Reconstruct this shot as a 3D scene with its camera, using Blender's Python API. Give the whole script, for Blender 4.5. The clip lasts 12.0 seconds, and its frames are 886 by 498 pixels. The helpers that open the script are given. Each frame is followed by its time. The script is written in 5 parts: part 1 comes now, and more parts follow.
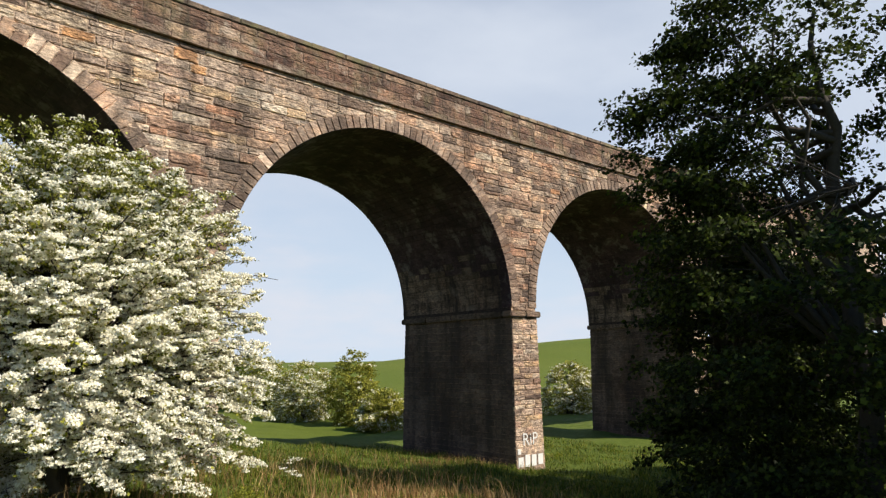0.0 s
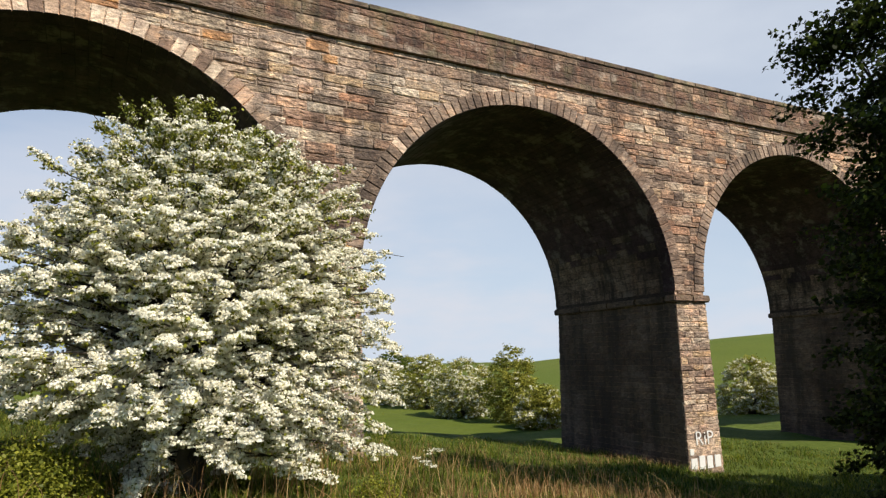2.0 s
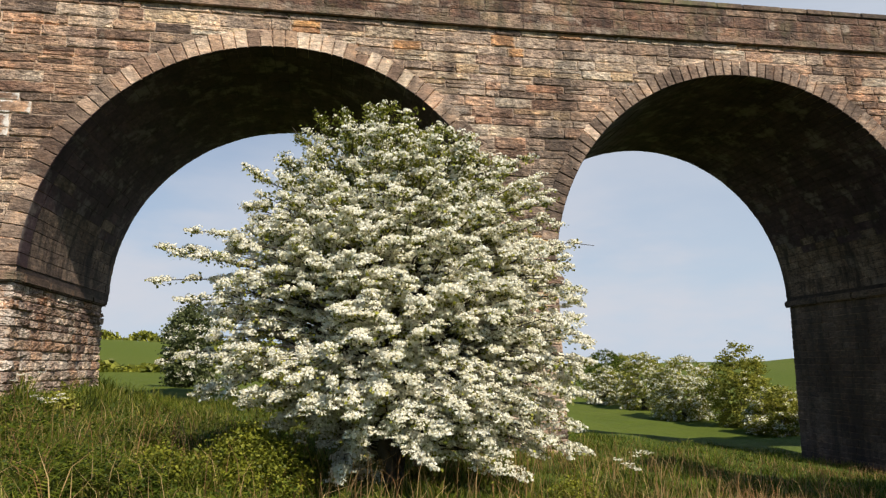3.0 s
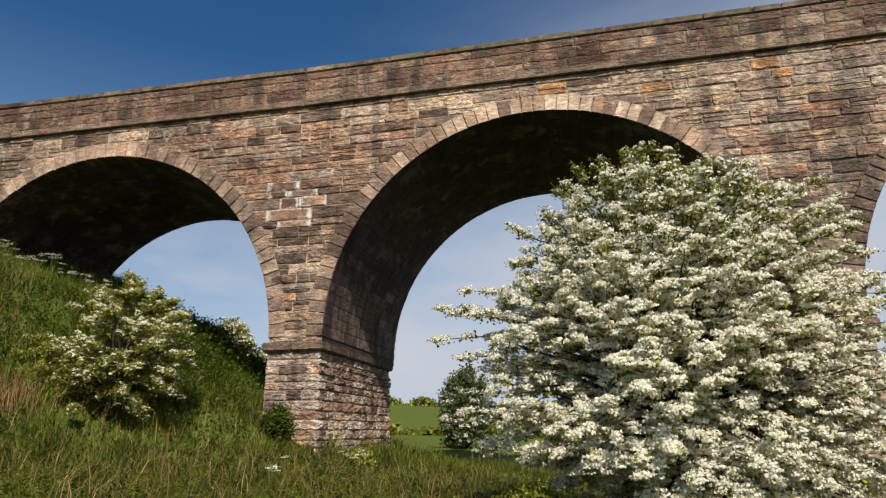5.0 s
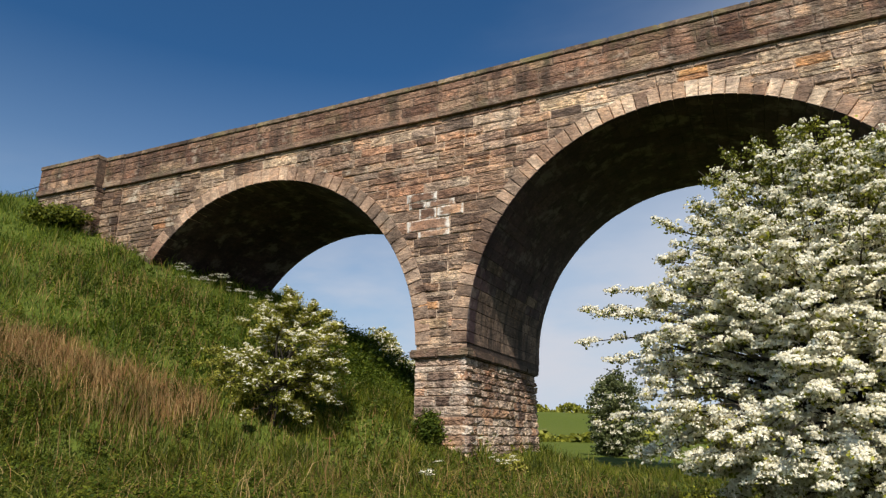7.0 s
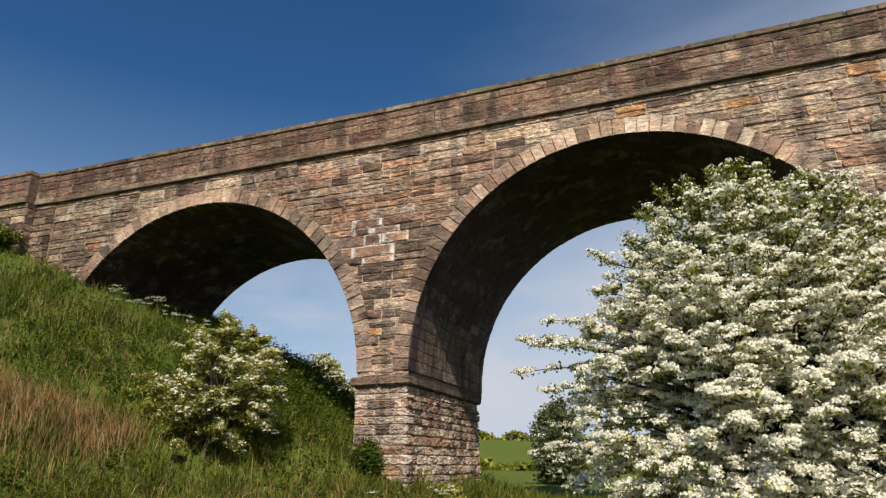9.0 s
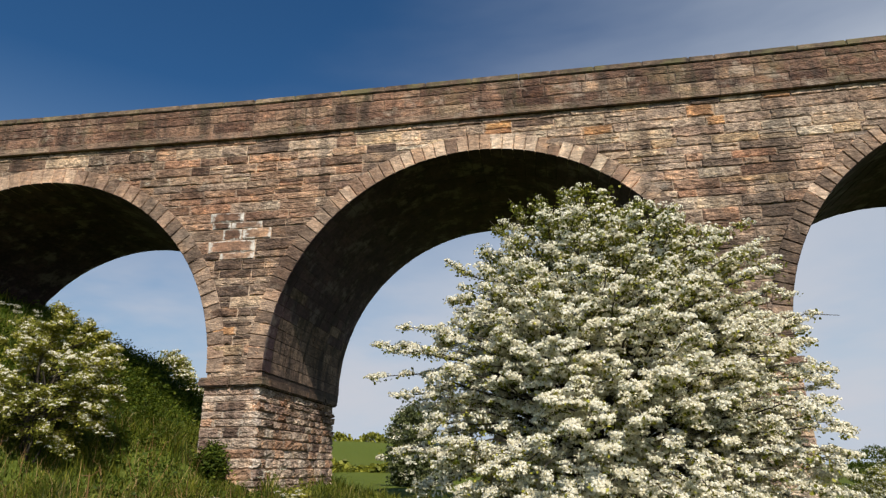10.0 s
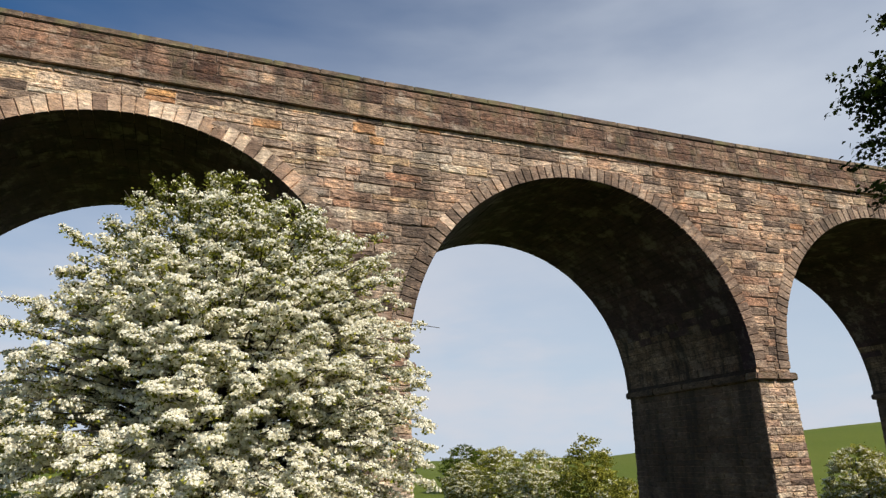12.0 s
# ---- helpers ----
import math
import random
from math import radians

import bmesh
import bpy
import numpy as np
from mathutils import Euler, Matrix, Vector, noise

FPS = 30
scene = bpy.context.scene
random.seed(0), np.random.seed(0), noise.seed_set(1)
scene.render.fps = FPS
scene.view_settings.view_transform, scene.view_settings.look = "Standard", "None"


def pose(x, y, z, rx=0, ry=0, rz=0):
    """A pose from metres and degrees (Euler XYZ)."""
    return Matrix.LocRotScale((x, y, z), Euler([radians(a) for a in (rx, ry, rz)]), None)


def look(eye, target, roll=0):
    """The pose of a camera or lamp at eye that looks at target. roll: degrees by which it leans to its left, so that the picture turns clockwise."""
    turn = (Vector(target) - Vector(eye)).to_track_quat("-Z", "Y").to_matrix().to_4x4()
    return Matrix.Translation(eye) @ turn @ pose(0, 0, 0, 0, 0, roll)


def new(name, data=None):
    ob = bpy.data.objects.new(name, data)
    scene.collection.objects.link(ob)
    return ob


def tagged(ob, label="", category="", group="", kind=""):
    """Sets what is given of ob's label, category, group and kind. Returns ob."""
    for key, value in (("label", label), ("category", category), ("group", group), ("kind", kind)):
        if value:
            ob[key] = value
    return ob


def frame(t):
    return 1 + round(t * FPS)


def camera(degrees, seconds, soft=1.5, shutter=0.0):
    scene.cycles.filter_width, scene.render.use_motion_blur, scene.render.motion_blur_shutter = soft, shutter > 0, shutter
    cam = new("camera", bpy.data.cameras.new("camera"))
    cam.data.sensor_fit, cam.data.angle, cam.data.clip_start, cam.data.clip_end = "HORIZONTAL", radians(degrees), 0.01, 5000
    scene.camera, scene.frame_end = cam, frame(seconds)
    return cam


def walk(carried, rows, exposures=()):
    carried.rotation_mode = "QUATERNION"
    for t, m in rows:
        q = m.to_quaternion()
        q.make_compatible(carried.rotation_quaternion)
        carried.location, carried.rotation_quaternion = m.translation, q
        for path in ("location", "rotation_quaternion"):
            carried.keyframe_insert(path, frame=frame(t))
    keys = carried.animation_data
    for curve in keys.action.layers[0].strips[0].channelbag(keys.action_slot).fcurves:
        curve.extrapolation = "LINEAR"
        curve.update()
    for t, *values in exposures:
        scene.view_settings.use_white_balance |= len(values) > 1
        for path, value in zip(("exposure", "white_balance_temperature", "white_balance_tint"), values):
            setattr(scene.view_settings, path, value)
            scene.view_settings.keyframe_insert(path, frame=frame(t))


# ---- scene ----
cam = camera(68.5, 12.0, soft=1.3)
PATH = [
    (0, (0.489, 0.081, 2.532), (1.772, 1.58, 2.865), -0.7),
    (0.5, (0.796, 0.436, 2.422), (2.019, 1.983, 2.757), -1.0),
    (1, (1.14, 0.703, 2.309), (2.303, 2.295, 2.646), -1.0),
    (1.5, (1.488, 0.901, 2.229), (2.536, 2.569, 2.571), -1.1),
    (2, (1.845, 1.086, 2.131), (2.725, 2.85, 2.472), -1.1),
    (2.5, (2.186, 1.231, 2.046), (2.746, 3.119, 2.394), -1.0),
    (3, (2.391, 1.376, 2.046), (2.666, 3.327, 2.394), -0.8),
    (3.2, (2.458, 1.434, 2.048), (2.65, 3.394, 2.397), -0.8),
    (4.8, (2.205, 1.593, 1.908), (1.791, 3.483, 2.416), -0.6),
    (5, (2.183, 1.581, 1.899), (1.696, 3.443, 2.441), -0.6),
    (5.5, (2.149, 1.57, 1.889), (1.475, 3.37, 2.443), -0.4),
    (6, (2.082, 1.584, 1.88), (1.272, 3.326, 2.436), -0.3),
    (6.5, (2.073, 1.607, 1.857), (1.197, 3.316, 2.417), -0.3),
    (8.5, (2.208, 1.683, 1.887), (1.375, 3.398, 2.489), -0.4),
    (9, (2.286, 1.682, 1.892), (1.56, 3.432, 2.531), -0.5),
    (9.5, (2.384, 1.643, 1.923), (1.839, 3.455, 2.568), -0.7),
    (10, (2.481, 1.595, 1.946), (2.138, 3.459, 2.584), -0.9),
    (10.5, (2.559, 1.54, 1.927), (2.44, 3.433, 2.561), -1.1),
    (11, (2.67, 1.497, 1.873), (2.805, 3.39, 2.503), -1.2),
    (11.5, (2.789, 1.506, 1.834), (3.191, 3.363, 2.459), -1.3),
    (12, (2.862, 1.567, 1.847), (3.518, 3.354, 2.461), -1.5),
]
EXPOSURE = [(0, 0.35), (2.0, 0.25), (3.0, 0.1), (5.0, -0.02), (6.5, 0.1), (8.5, 0.08), (10.5, -0.06), (11.5, 0.12), (12.0, 0.1)]
walk(cam, [(t, look(eye, target, roll)) for t, eye, target, roll in PATH], EXPOSURE)

# ---- light ----
SUN_AZ, SUN_EL = 154.0, 44.0  # clockwise from +y, above the horizon
az, el = radians(SUN_AZ), radians(SUN_EL)
to_sun = Vector((math.sin(az) * math.cos(el), math.cos(az) * math.cos(el), math.sin(el)))
sun = new("sun", bpy.data.lights.new("sun", "SUN"))
sun.data.energy, sun.data.angle, sun.data.color = 5.0, radians(0.6), (1.0, 0.92, 0.80)
sun.matrix_world = look((0, 0, 0), -to_sun)

world = bpy.data.worlds.new("sky")
scene.world = world
world.use_nodes = True


def nodes_of(tree):
    tree.nodes.clear()

    def add(kind, **kw):
        n = tree.nodes.new(kind)
        for k, v in kw.items():
            n.inputs[k].default_value = v
        return n

    def link(a, b):
        tree.links.new(a, b)
    return add, link


def ramp(add, link, fac, stops, mode="LINEAR"):
    n = add("ShaderNodeValToRGB")
    n.color_ramp.interpolation = mode
    el_ = n.color_ramp.elements
    while len(el_) < len(stops):
        el_.new(0.5)
    for e, (p, c) in zip(el_, stops):
        e.position = p
        e.color = (*c, 1) if len(c) == 3 else c
    link(fac, n.inputs[0])
    return n.outputs[0]


def mathn(add, link, op, a, b=None, clamp=False):
    n = add("ShaderNodeMath")
    n.operation, n.use_clamp = op, clamp
    for i, v in enumerate((a, b)):
        if v is None:
            continue
        if isinstance(v, (int, float)):
            n.inputs[i].default_value = v
        else:
            link(v, n.inputs[i])
    return n.outputs[0]


def mixc(add, link, fac, a, b, blend="MIX"):
    n = add("ShaderNodeMix")
    n.data_type, n.blend_type = "RGBA", blend
    for i, v in ((0, fac), (6, a), (7, b)):
        if isinstance(v, (int, float)):
            n.inputs[i].default_value = v
        elif isinstance(v, tuple):
            n.inputs[i].default_value = (*v, 1)
        else:
            link(v, n.inputs[i])
    return n.outputs[2]


def noisen(add, link, vec, scale, detail=4.0, rough=0.55):
    n = add("ShaderNodeTexNoise", Scale=scale, Detail=detail, Roughness=rough)
    link(vec, n.inputs["Vector"])
    return n.outputs["Fac"]


def stretch(add, link, vec, sx, sy, sz):
    n = add("ShaderNodeVectorMath")
    n.operation = "MULTIPLY"
    link(vec, n.inputs[0])
    n.inputs[1].default_value = (sx, sy, sz)
    return n.outputs[0]


def make_sky():
    add, link = nodes_of(world.node_tree)
    sky = add("ShaderNodeTexSky")
    sky.sky_type, sky.sun_disc = "NISHITA", False
    sky.sun_elevation, sky.sun_rotation = radians(SUN_EL), radians(SUN_AZ)
    sky.air_density, sky.dust_density, sky.ozone_density = 1.0, 0.6, 2.5
    co = add("ShaderNodeTexCoord").outputs["Generated"]
    sep = add("ShaderNodeSeparateXYZ")
    link(co, sep.inputs[0])
    up = mathn(add, link, "MAXIMUM", sep.outputs[2], 0.0)
    # haze that thickens to the horizon
    haze = mathn(add, link, "POWER", mathn(add, link, "SUBTRACT", 1.0, up, True), 2.9)
    haze = mathn(add, link, "MULTIPLY", mathn(add, link, "SUBTRACT", haze, 0.12, True), 1.42, True)
    # a sheet of thin high cloud with a slanting edge, thickest toward the north-east
    ne = add("ShaderNodeVectorMath")
    ne.operation = "DOT_PRODUCT"
    link(co, ne.inputs[0])
    ne.inputs[1].default_value = (0.574, 0.251, -0.777)
    rot = add("ShaderNodeMapping")
    rot.inputs["Rotation"].default_value = (0.0, 0.68, 0.42)
    rot.inputs["Scale"].default_value = (1.0, 2.2, 4.5)
    link(co, rot.inputs["Vector"])
    wisps = noisen(add, link, rot.outputs[0], 1.6, 5.0, 0.5)
    edge = mathn(add, link, "ADD", ne.outputs["Value"], mathn(add, link, "MULTIPLY", mathn(add, link, "SUBTRACT", wisps, 0.5), 0.34))
    bank = add("ShaderNodeMapRange")
    bank.interpolation_type = "SMOOTHSTEP"
    link(edge, bank.inputs["Value"])
    bank.inputs["From Min"].default_value, bank.inputs["From Max"].default_value = -0.48, 0.16
    cloud = mathn(add, link, "MULTIPLY", bank.outputs[0], mathn(add, link, "ADD", 0.45, mathn(add, link, "MULTIPLY", wisps, 0.75)), True)
    low = add("ShaderNodeMapRange")
    low.interpolation_type = "SMOOTHSTEP"
    link(up, low.inputs["Value"])
    low.inputs["From Min"].default_value, low.inputs["From Max"].default_value, low.inputs["To Min"].default_value, low.inputs["To Max"].default_value = 0.08, 0.42, 0.6, 0.9
    cloud = mathn(add, link, "MULTIPLY", cloud, low.outputs[0])
    blue = mixc(add, link, 1.0, sky.outputs[0], (0.295, 0.625, 0.86), "MULTIPLY")
    c1 = mixc(add, link, haze, blue, (4.2, 5.45, 6.8))
    c2 = mixc(add, link, cloud, c1, (5.9, 6.35, 7.1))
    # soft streaks of pale cloud low over the horizon
    streaks = noisen(add, link, stretch(add, link, co, 1.0, 1.0, 3.2), 2.3, 5.0, 0.55)
    band = add("ShaderNodeMapRange")
    band.interpolation_type = "SMOOTHSTEP"
    link(streaks, band.inputs["Value"])
    band.inputs["From Min"].default_value, band.inputs["From Max"].default_value = 0.4, 0.64
    fade = add("ShaderNodeMapRange")
    fade.interpolation_type = "SMOOTHSTEP"
    link(up, fade.inputs["Value"])
    fade.inputs["From Min"].default_value, fade.inputs["From Max"].default_value, fade.inputs["To Min"].default_value, fade.inputs["To Max"].default_value = 0.12, 0.4, 0.75, 0.0
    c2 = mixc(add, link, mathn(add, link, "MULTIPLY", band.outputs[0], fade.outputs[0]), c2, (6.2, 6.2, 6.7))
    bg = add("ShaderNodeBackground", Strength=0.1)
    link(c2, bg.inputs["Color"])
    out = add("ShaderNodeOutputWorld")
    link(bg.outputs[0], out.inputs[0])


make_sky()


# ---- materials ----
def material(name, build, bump=0.0, bump_dist=0.02, rough=0.85, spec=0.25, thin=0.0):
    """build(add, link, pos, rnd) gives colour, height; rnd is each piece's own random number."""
    m = bpy.data.materials.new(name)
    m.use_nodes = True
    add, link = nodes_of(m.node_tree)
    geo = add("ShaderNodeNewGeometry")
    info = add("ShaderNodeObjectInfo")
    rnd = mathn(add, link, "FRACT", mathn(add, link, "ADD", geo.outputs["Random Per Island"], mathn(add, link, "MULTIPLY", info.outputs["Random"], 7.31)))
    colour, height = build(add, link, geo.outputs["Position"], rnd)
    b = add("ShaderNodeBsdfPrincipled", Roughness=rough)
    b.inputs["Specular IOR Level"].default_value = spec
    link(colour, b.inputs["Base Color"])
    if height is not None and bump:
        bn = add("ShaderNodeBump", Strength=bump, Distance=bump_dist)
        link(height, bn.inputs["Height"])
        link(bn.outputs[0], b.inputs["Normal"])
    out = add("ShaderNodeOutputMaterial")
    if thin:
        # light that comes through a leaf
        tr = add("ShaderNodeBsdfTranslucent")
        link(colour, tr.inputs["Color"])
        mx = add("ShaderNodeMixShader", Fac=thin)
        link(b.outputs[0], mx.inputs[1])
        link(tr.outputs[0], mx.inputs[2])
        link(mx.outputs[0], out.inputs[0])
    else:
        link(b.outputs[0], out.inputs[0])
    return m


def stone_look(stops, stain=(0.035, 0.027, 0.022), stain_amount=0.6, wash=0.0, wash_lo=0.6, wash_scale=0.55, moss=0.0, wash_c=(0.50, 0.42, 0.33), run=1.1, smear=0.0, smear_c=(0.50, 0.40, 0.30), smear_lo=0.42, stain_lo=0.5, mottle=0.72):
    def build(add, link, pos, rnd):
        base = ramp(add, link, rnd, stops)
        broad = noisen(add, link, pos, 0.33, 4.0, 0.6)
        n1 = noisen(add, link, stretch(add, link, pos, 1, 1, 1.5), 1.5, 7.0, 0.7)
        grain = noisen(add, link, stretch(add, link, pos, 1, 1, 2.2), 5.0, 9.0, 0.74)
        fine = noisen(add, link, pos, 30.0, 6.0, 0.78)
        bed = noisen(add, link, stretch(add, link, pos, 1, 1, 3.4), 3.6, 8.0, 0.74)
        # quarry beds of other tints, then mottling, bedding lines and grit
        c = mixc(add, link, 0.8, base, ramp(add, link, broad, [(0.38, (0.62, 0.53, 0.51)), (0.48, (0.95, 0.9, 0.88)), (0.54, (1.05, 1.03, 1.03)), (0.64, (1.4, 1.33, 1.27))]), "MULTIPLY")
        c = mixc(add, link, 0.8 * mottle, c, ramp(add, link, n1, [(0.39, (0.5, 0.44, 0.43)), (0.47, (0.92, 0.88, 0.87)), (0.54, (1.12, 1.05, 1.0)), (0.62, (1.5, 1.28, 1.08))]), "MULTIPLY")
        c = mixc(add, link, 0.9 * mottle, c, ramp(add, link, grain, [(0.37, (0.32, 0.28, 0.27)), (0.46, (0.86, 0.85, 0.84)), (0.54, (1.12, 1.12, 1.1)), (0.63, (1.75, 1.68, 1.55))]), "MULTIPLY")
        c = mixc(add, link, 0.9 * mottle, c, ramp(add, link, bed, [(0.39, (0.4, 0.36, 0.34)), (0.46, (0.9, 0.89, 0.88)), (0.54, (1.08, 1.08, 1.07)), (0.62, (1.6, 1.54, 1.45))]), "MULTIPLY")
        c = mixc(add, link, 0.8 * mottle, c, ramp(add, link, fine, [(0.4, (0.35, 0.33, 0.32)), (0.5, (1.0, 1.0, 1.0)), (0.6, (1.6, 1.57, 1.5))]), "MULTIPLY")
        # soot and damp that has run down
        streak = noisen(add, link, stretch(add, link, pos, 1.0, 1.0, 0.16), run, 6.0, 0.65)
        s = mathn(add, link, "MULTIPLY", ramp(add, link, streak, [(stain_lo, (0, 0, 0)), (stain_lo + 0.17, (1, 1, 1))]), stain_amount)
        c = mixc(add, link, s, c, stain)
        if smear:
            # old pointing smeared over the stone's edges
            oc = add("ShaderNodeTexCoord").outputs["Object"]
            xyz = add("ShaderNodeSeparateXYZ")
            link(oc, xyz.inputs[0])
            ex = mathn(add, link, "ABSOLUTE", xyz.outputs[0])
            ez = mathn(add, link, "MULTIPLY", mathn(add, link, "ABSOLUTE", xyz.outputs[2]), 0.92)
            edge = mathn(add, link, "MAXIMUM", ex, ez)
            wander = noisen(add, link, pos, 7.0, 6.0, 0.7)
            patchy = noisen(add, link, pos, 0.9, 4.0, 0.6)
            e = mathn(add, link, "ADD", edge, mathn(add, link, "MULTIPLY", mathn(add, link, "SUBTRACT", wander, 0.5), 0.55))
            e = mathn(add, link, "ADD", e, mathn(add, link, "MULTIPLY", mathn(add, link, "SUBTRACT", patchy, 0.5), 0.5))
            c = mixc(add, link, mathn(add, link, "MULTIPLY", ramp(add, link, e, [(smear_lo, (0, 0, 0)), (smear_lo + 0.11, (1, 1, 1))]), smear), c, smear_c)
        if wash:
            w = ramp(add, link, noisen(add, link, pos, wash_scale, 5.0, 0.7), [(wash_lo, (0, 0, 0)), (wash_lo + 0.1, (1, 1, 1))])
            c = mixc(add, link, mathn(add, link, "MULTIPLY", w, wash), c, wash_c)
        if moss:
            w = ramp(add, link, noisen(add, link, pos, 0.8, 6.0, 0.7), [(0.5, (0, 0, 0)), (0.62, (1, 1, 1))])
            c = mixc(add, link, mathn(add, link, "MULTIPLY", w, moss), c, (0.20, 0.19, 0.08))
        h = mathn(add, link, "ADD", noisen(add, link, stretch(add, link, pos, 1, 1, 2.0), 4.5, 2.5, 0.55), mathn(add, link, "MULTIPLY", noisen(add, link, stretch(add, link, pos, 1, 1, 1.6), 13.0, 2.0, 0.5), 0.35))
        return c, h
    return build


WALL_STOPS = [(0.0, (0.12, 0.081, 0.061)), (0.1, (0.20, 0.137, 0.101)), (0.26, (0.345, 0.230, 0.167)), (0.42, (0.40, 0.277, 0.198)), (0.55, (0.275, 0.198, 0.147)),
              (0.7, (0.46, 0.323, 0.225)), (0.82, (0.455, 0.275, 0.183)), (0.92, (0.37, 0.299, 0.228)), (1.0, (0.56, 0.434, 0.312))]
PALE_STOPS = [(0.0, (0.163, 0.125, 0.102)), (0.1, (0.293, 0.234, 0.188)), (0.28, (0.432, 0.350, 0.275)), (0.45, (0.489, 0.396, 0.309)), (0.6, (0.383, 0.279, 0.217)), (0.75, (0.505, 0.451, 0.366)), (0.88, (0.465, 0.350, 0.225)), (1.0, (0.293, 0.247, 0.204))]
PARAPET_STOPS = [(0.0, (0.085, 0.051, 0.039)), (0.25, (0.150, 0.092, 0.067)), (0.5, (0.210, 0.132, 0.096)), (0.68, (0.170, 0.105, 0.078)), (0.88, (0.250, 0.169, 0.121)), (1.0, (0.340, 0.249, 0.179))]
RING_STOPS = [(0.0, (0.29, 0.2, 0.148)), (0.3, (0.414, 0.295, 0.218)), (0.7, (0.497, 0.365, 0.267)), (1.0, (0.6, 0.46, 0.346))]
PIER_STOPS = [(0.0, (0.17, 0.125, 0.102)), (0.12, (0.33, 0.25, 0.205)), (0.32, (0.52, 0.425, 0.35)), (0.58, (0.62, 0.54, 0.455)), (0.76, (0.50, 0.355, 0.25)), (0.88, (0.36, 0.225, 0.15)), (1.0, (0.66, 0.60, 0.53))]
# soffit tones: soot, plus the shade under the arches put into the colour
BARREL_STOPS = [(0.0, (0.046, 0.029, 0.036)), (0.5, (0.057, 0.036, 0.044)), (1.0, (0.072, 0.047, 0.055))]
M_WALL = material("rock_faced_sandstone", stone_look(WALL_STOPS, stain_amount=0.65, wash=0.45, smear=0.5, smear_lo=0.5, mottle=0.85, smear_c=(0.44, 0.345, 0.275)), 1.0, 0.09)
M_PALEWALL = material("pale_buff_sandstone", stone_look(PALE_STOPS, stain_amount=0.6, wash=0.35, smear=0.5, smear_lo=0.5, mottle=0.85, smear_c=(0.56, 0.46, 0.36)), 1.0, 0.09)
M_PARAPET = material("weathered_parapet_stone", stone_look(PARAPET_STOPS, stain_amount=0.75, wash=0.6, wash_c=(0.42, 0.335, 0.26), wash_scale=1.3, wash_lo=0.57, moss=0.2, run=1.9, stain_lo=0.47, smear=0.3, smear_c=(0.27, 0.205, 0.155)), 1.0, 0.09)
M_COPING = material("lichened_coping_stone", stone_look([(0, (0.11, 0.083, 0.065)), (0.6, (0.18, 0.138, 0.105)), (1, (0.28, 0.225, 0.165))], stain_amount=0.6, moss=0.5, stain_lo=0.45), 0.7, 0.02)
M_RING = material("dressed_voussoir_stone", stone_look(RING_STOPS, stain_amount=0.55, wash=0.2, stain_lo=0.46, mottle=0.5), 1.0, 0.05)
M_RINGPALE = material("pale_crown_voussoir_stone", stone_look([(0.0, (0.42, 0.29, 0.2)), (0.4, (0.62, 0.48, 0.36)), (0.8, (0.72, 0.59, 0.46)), (1.0, (0.58, 0.42, 0.2))], stain_amount=0.4, wash=0.2, mottle=0.5), 1.0, 0.05)
M_RINGDARK = material("brown_voussoir_stone", stone_look([(0.0, (0.15, 0.112, 0.088)), (0.5, (0.26, 0.197, 0.152)), (1.0, (0.37, 0.285, 0.22))], stain_amount=0.65, wash=0.2, mottle=0.65), 1.0, 0.05)
M_PIER = material("pier_sandstone", stone_look(PIER_STOPS, stain_amount=0.55, wash=0.5, wash_c=(0.62, 0.56, 0.49), smear=0.5, smear_c=(0.56, 0.5, 0.42), stain_lo=0.48), 1.0, 0.14)
# darker copy of the pier stone: the left sides' shade is in its colour
M_PIERSHADE = material("shade_toned_pier_stone", stone_look([(0.0, (0.105, 0.078, 0.064)), (0.5, (0.135, 0.1, 0.08)), (1.0, (0.165, 0.126, 0.1))], stain=(0.04, 0.03, 0.025), mottle=0.5, stain_amount=0.75, stain_lo=0.43), 0.8, 0.03)
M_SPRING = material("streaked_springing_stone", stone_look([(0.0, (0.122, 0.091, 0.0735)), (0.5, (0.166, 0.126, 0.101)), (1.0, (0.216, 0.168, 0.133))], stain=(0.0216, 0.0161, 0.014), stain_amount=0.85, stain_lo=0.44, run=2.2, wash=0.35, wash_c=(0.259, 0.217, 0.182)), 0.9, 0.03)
M_BARREL = material("sooty_shaded_barrel_stone", stone_look(BARREL_STOPS, mottle=0.5, stain=(0.016, 0.0125, 0.0115), stain_amount=0.7, wash=0.8, wash_lo=0.53, wash_scale=1.1, wash_c=(0.165, 0.135, 0.122)), 0.6, 0.015)
M_MORTAR = material("lime_mortar", stone_look([(0, (0.40, 0.315, 0.245)), (1, (0.48, 0.385, 0.30))], stain_amount=0.5), 0.8, 0.03)
# weathered parapet joints, and pier joints darkened for the left sides' shade
M_DARKMORTAR = material("weathered_shaded_mortar", stone_look([(0, (0.13, 0.095, 0.075)), (1, (0.18, 0.135, 0.105))], stain_amount=0.7), 0.6, 0.01)
# mortar of the undersides, darkened for soot and the arch's shade
M_SOFFITMORTAR = material("sooty_shaded_mortar", stone_look([(0, (0.045, 0.034, 0.03)), (1, (0.06, 0.046, 0.04))], stain_amount=0.6), 0.5, 0.01)
M_IMPOST = material("dark_impost_stone", stone_look([(0, (0.10, 0.076, 0.06)), (1, (0.15, 0.115, 0.09))], stain_amount=0.7), 0.6, 0.01)


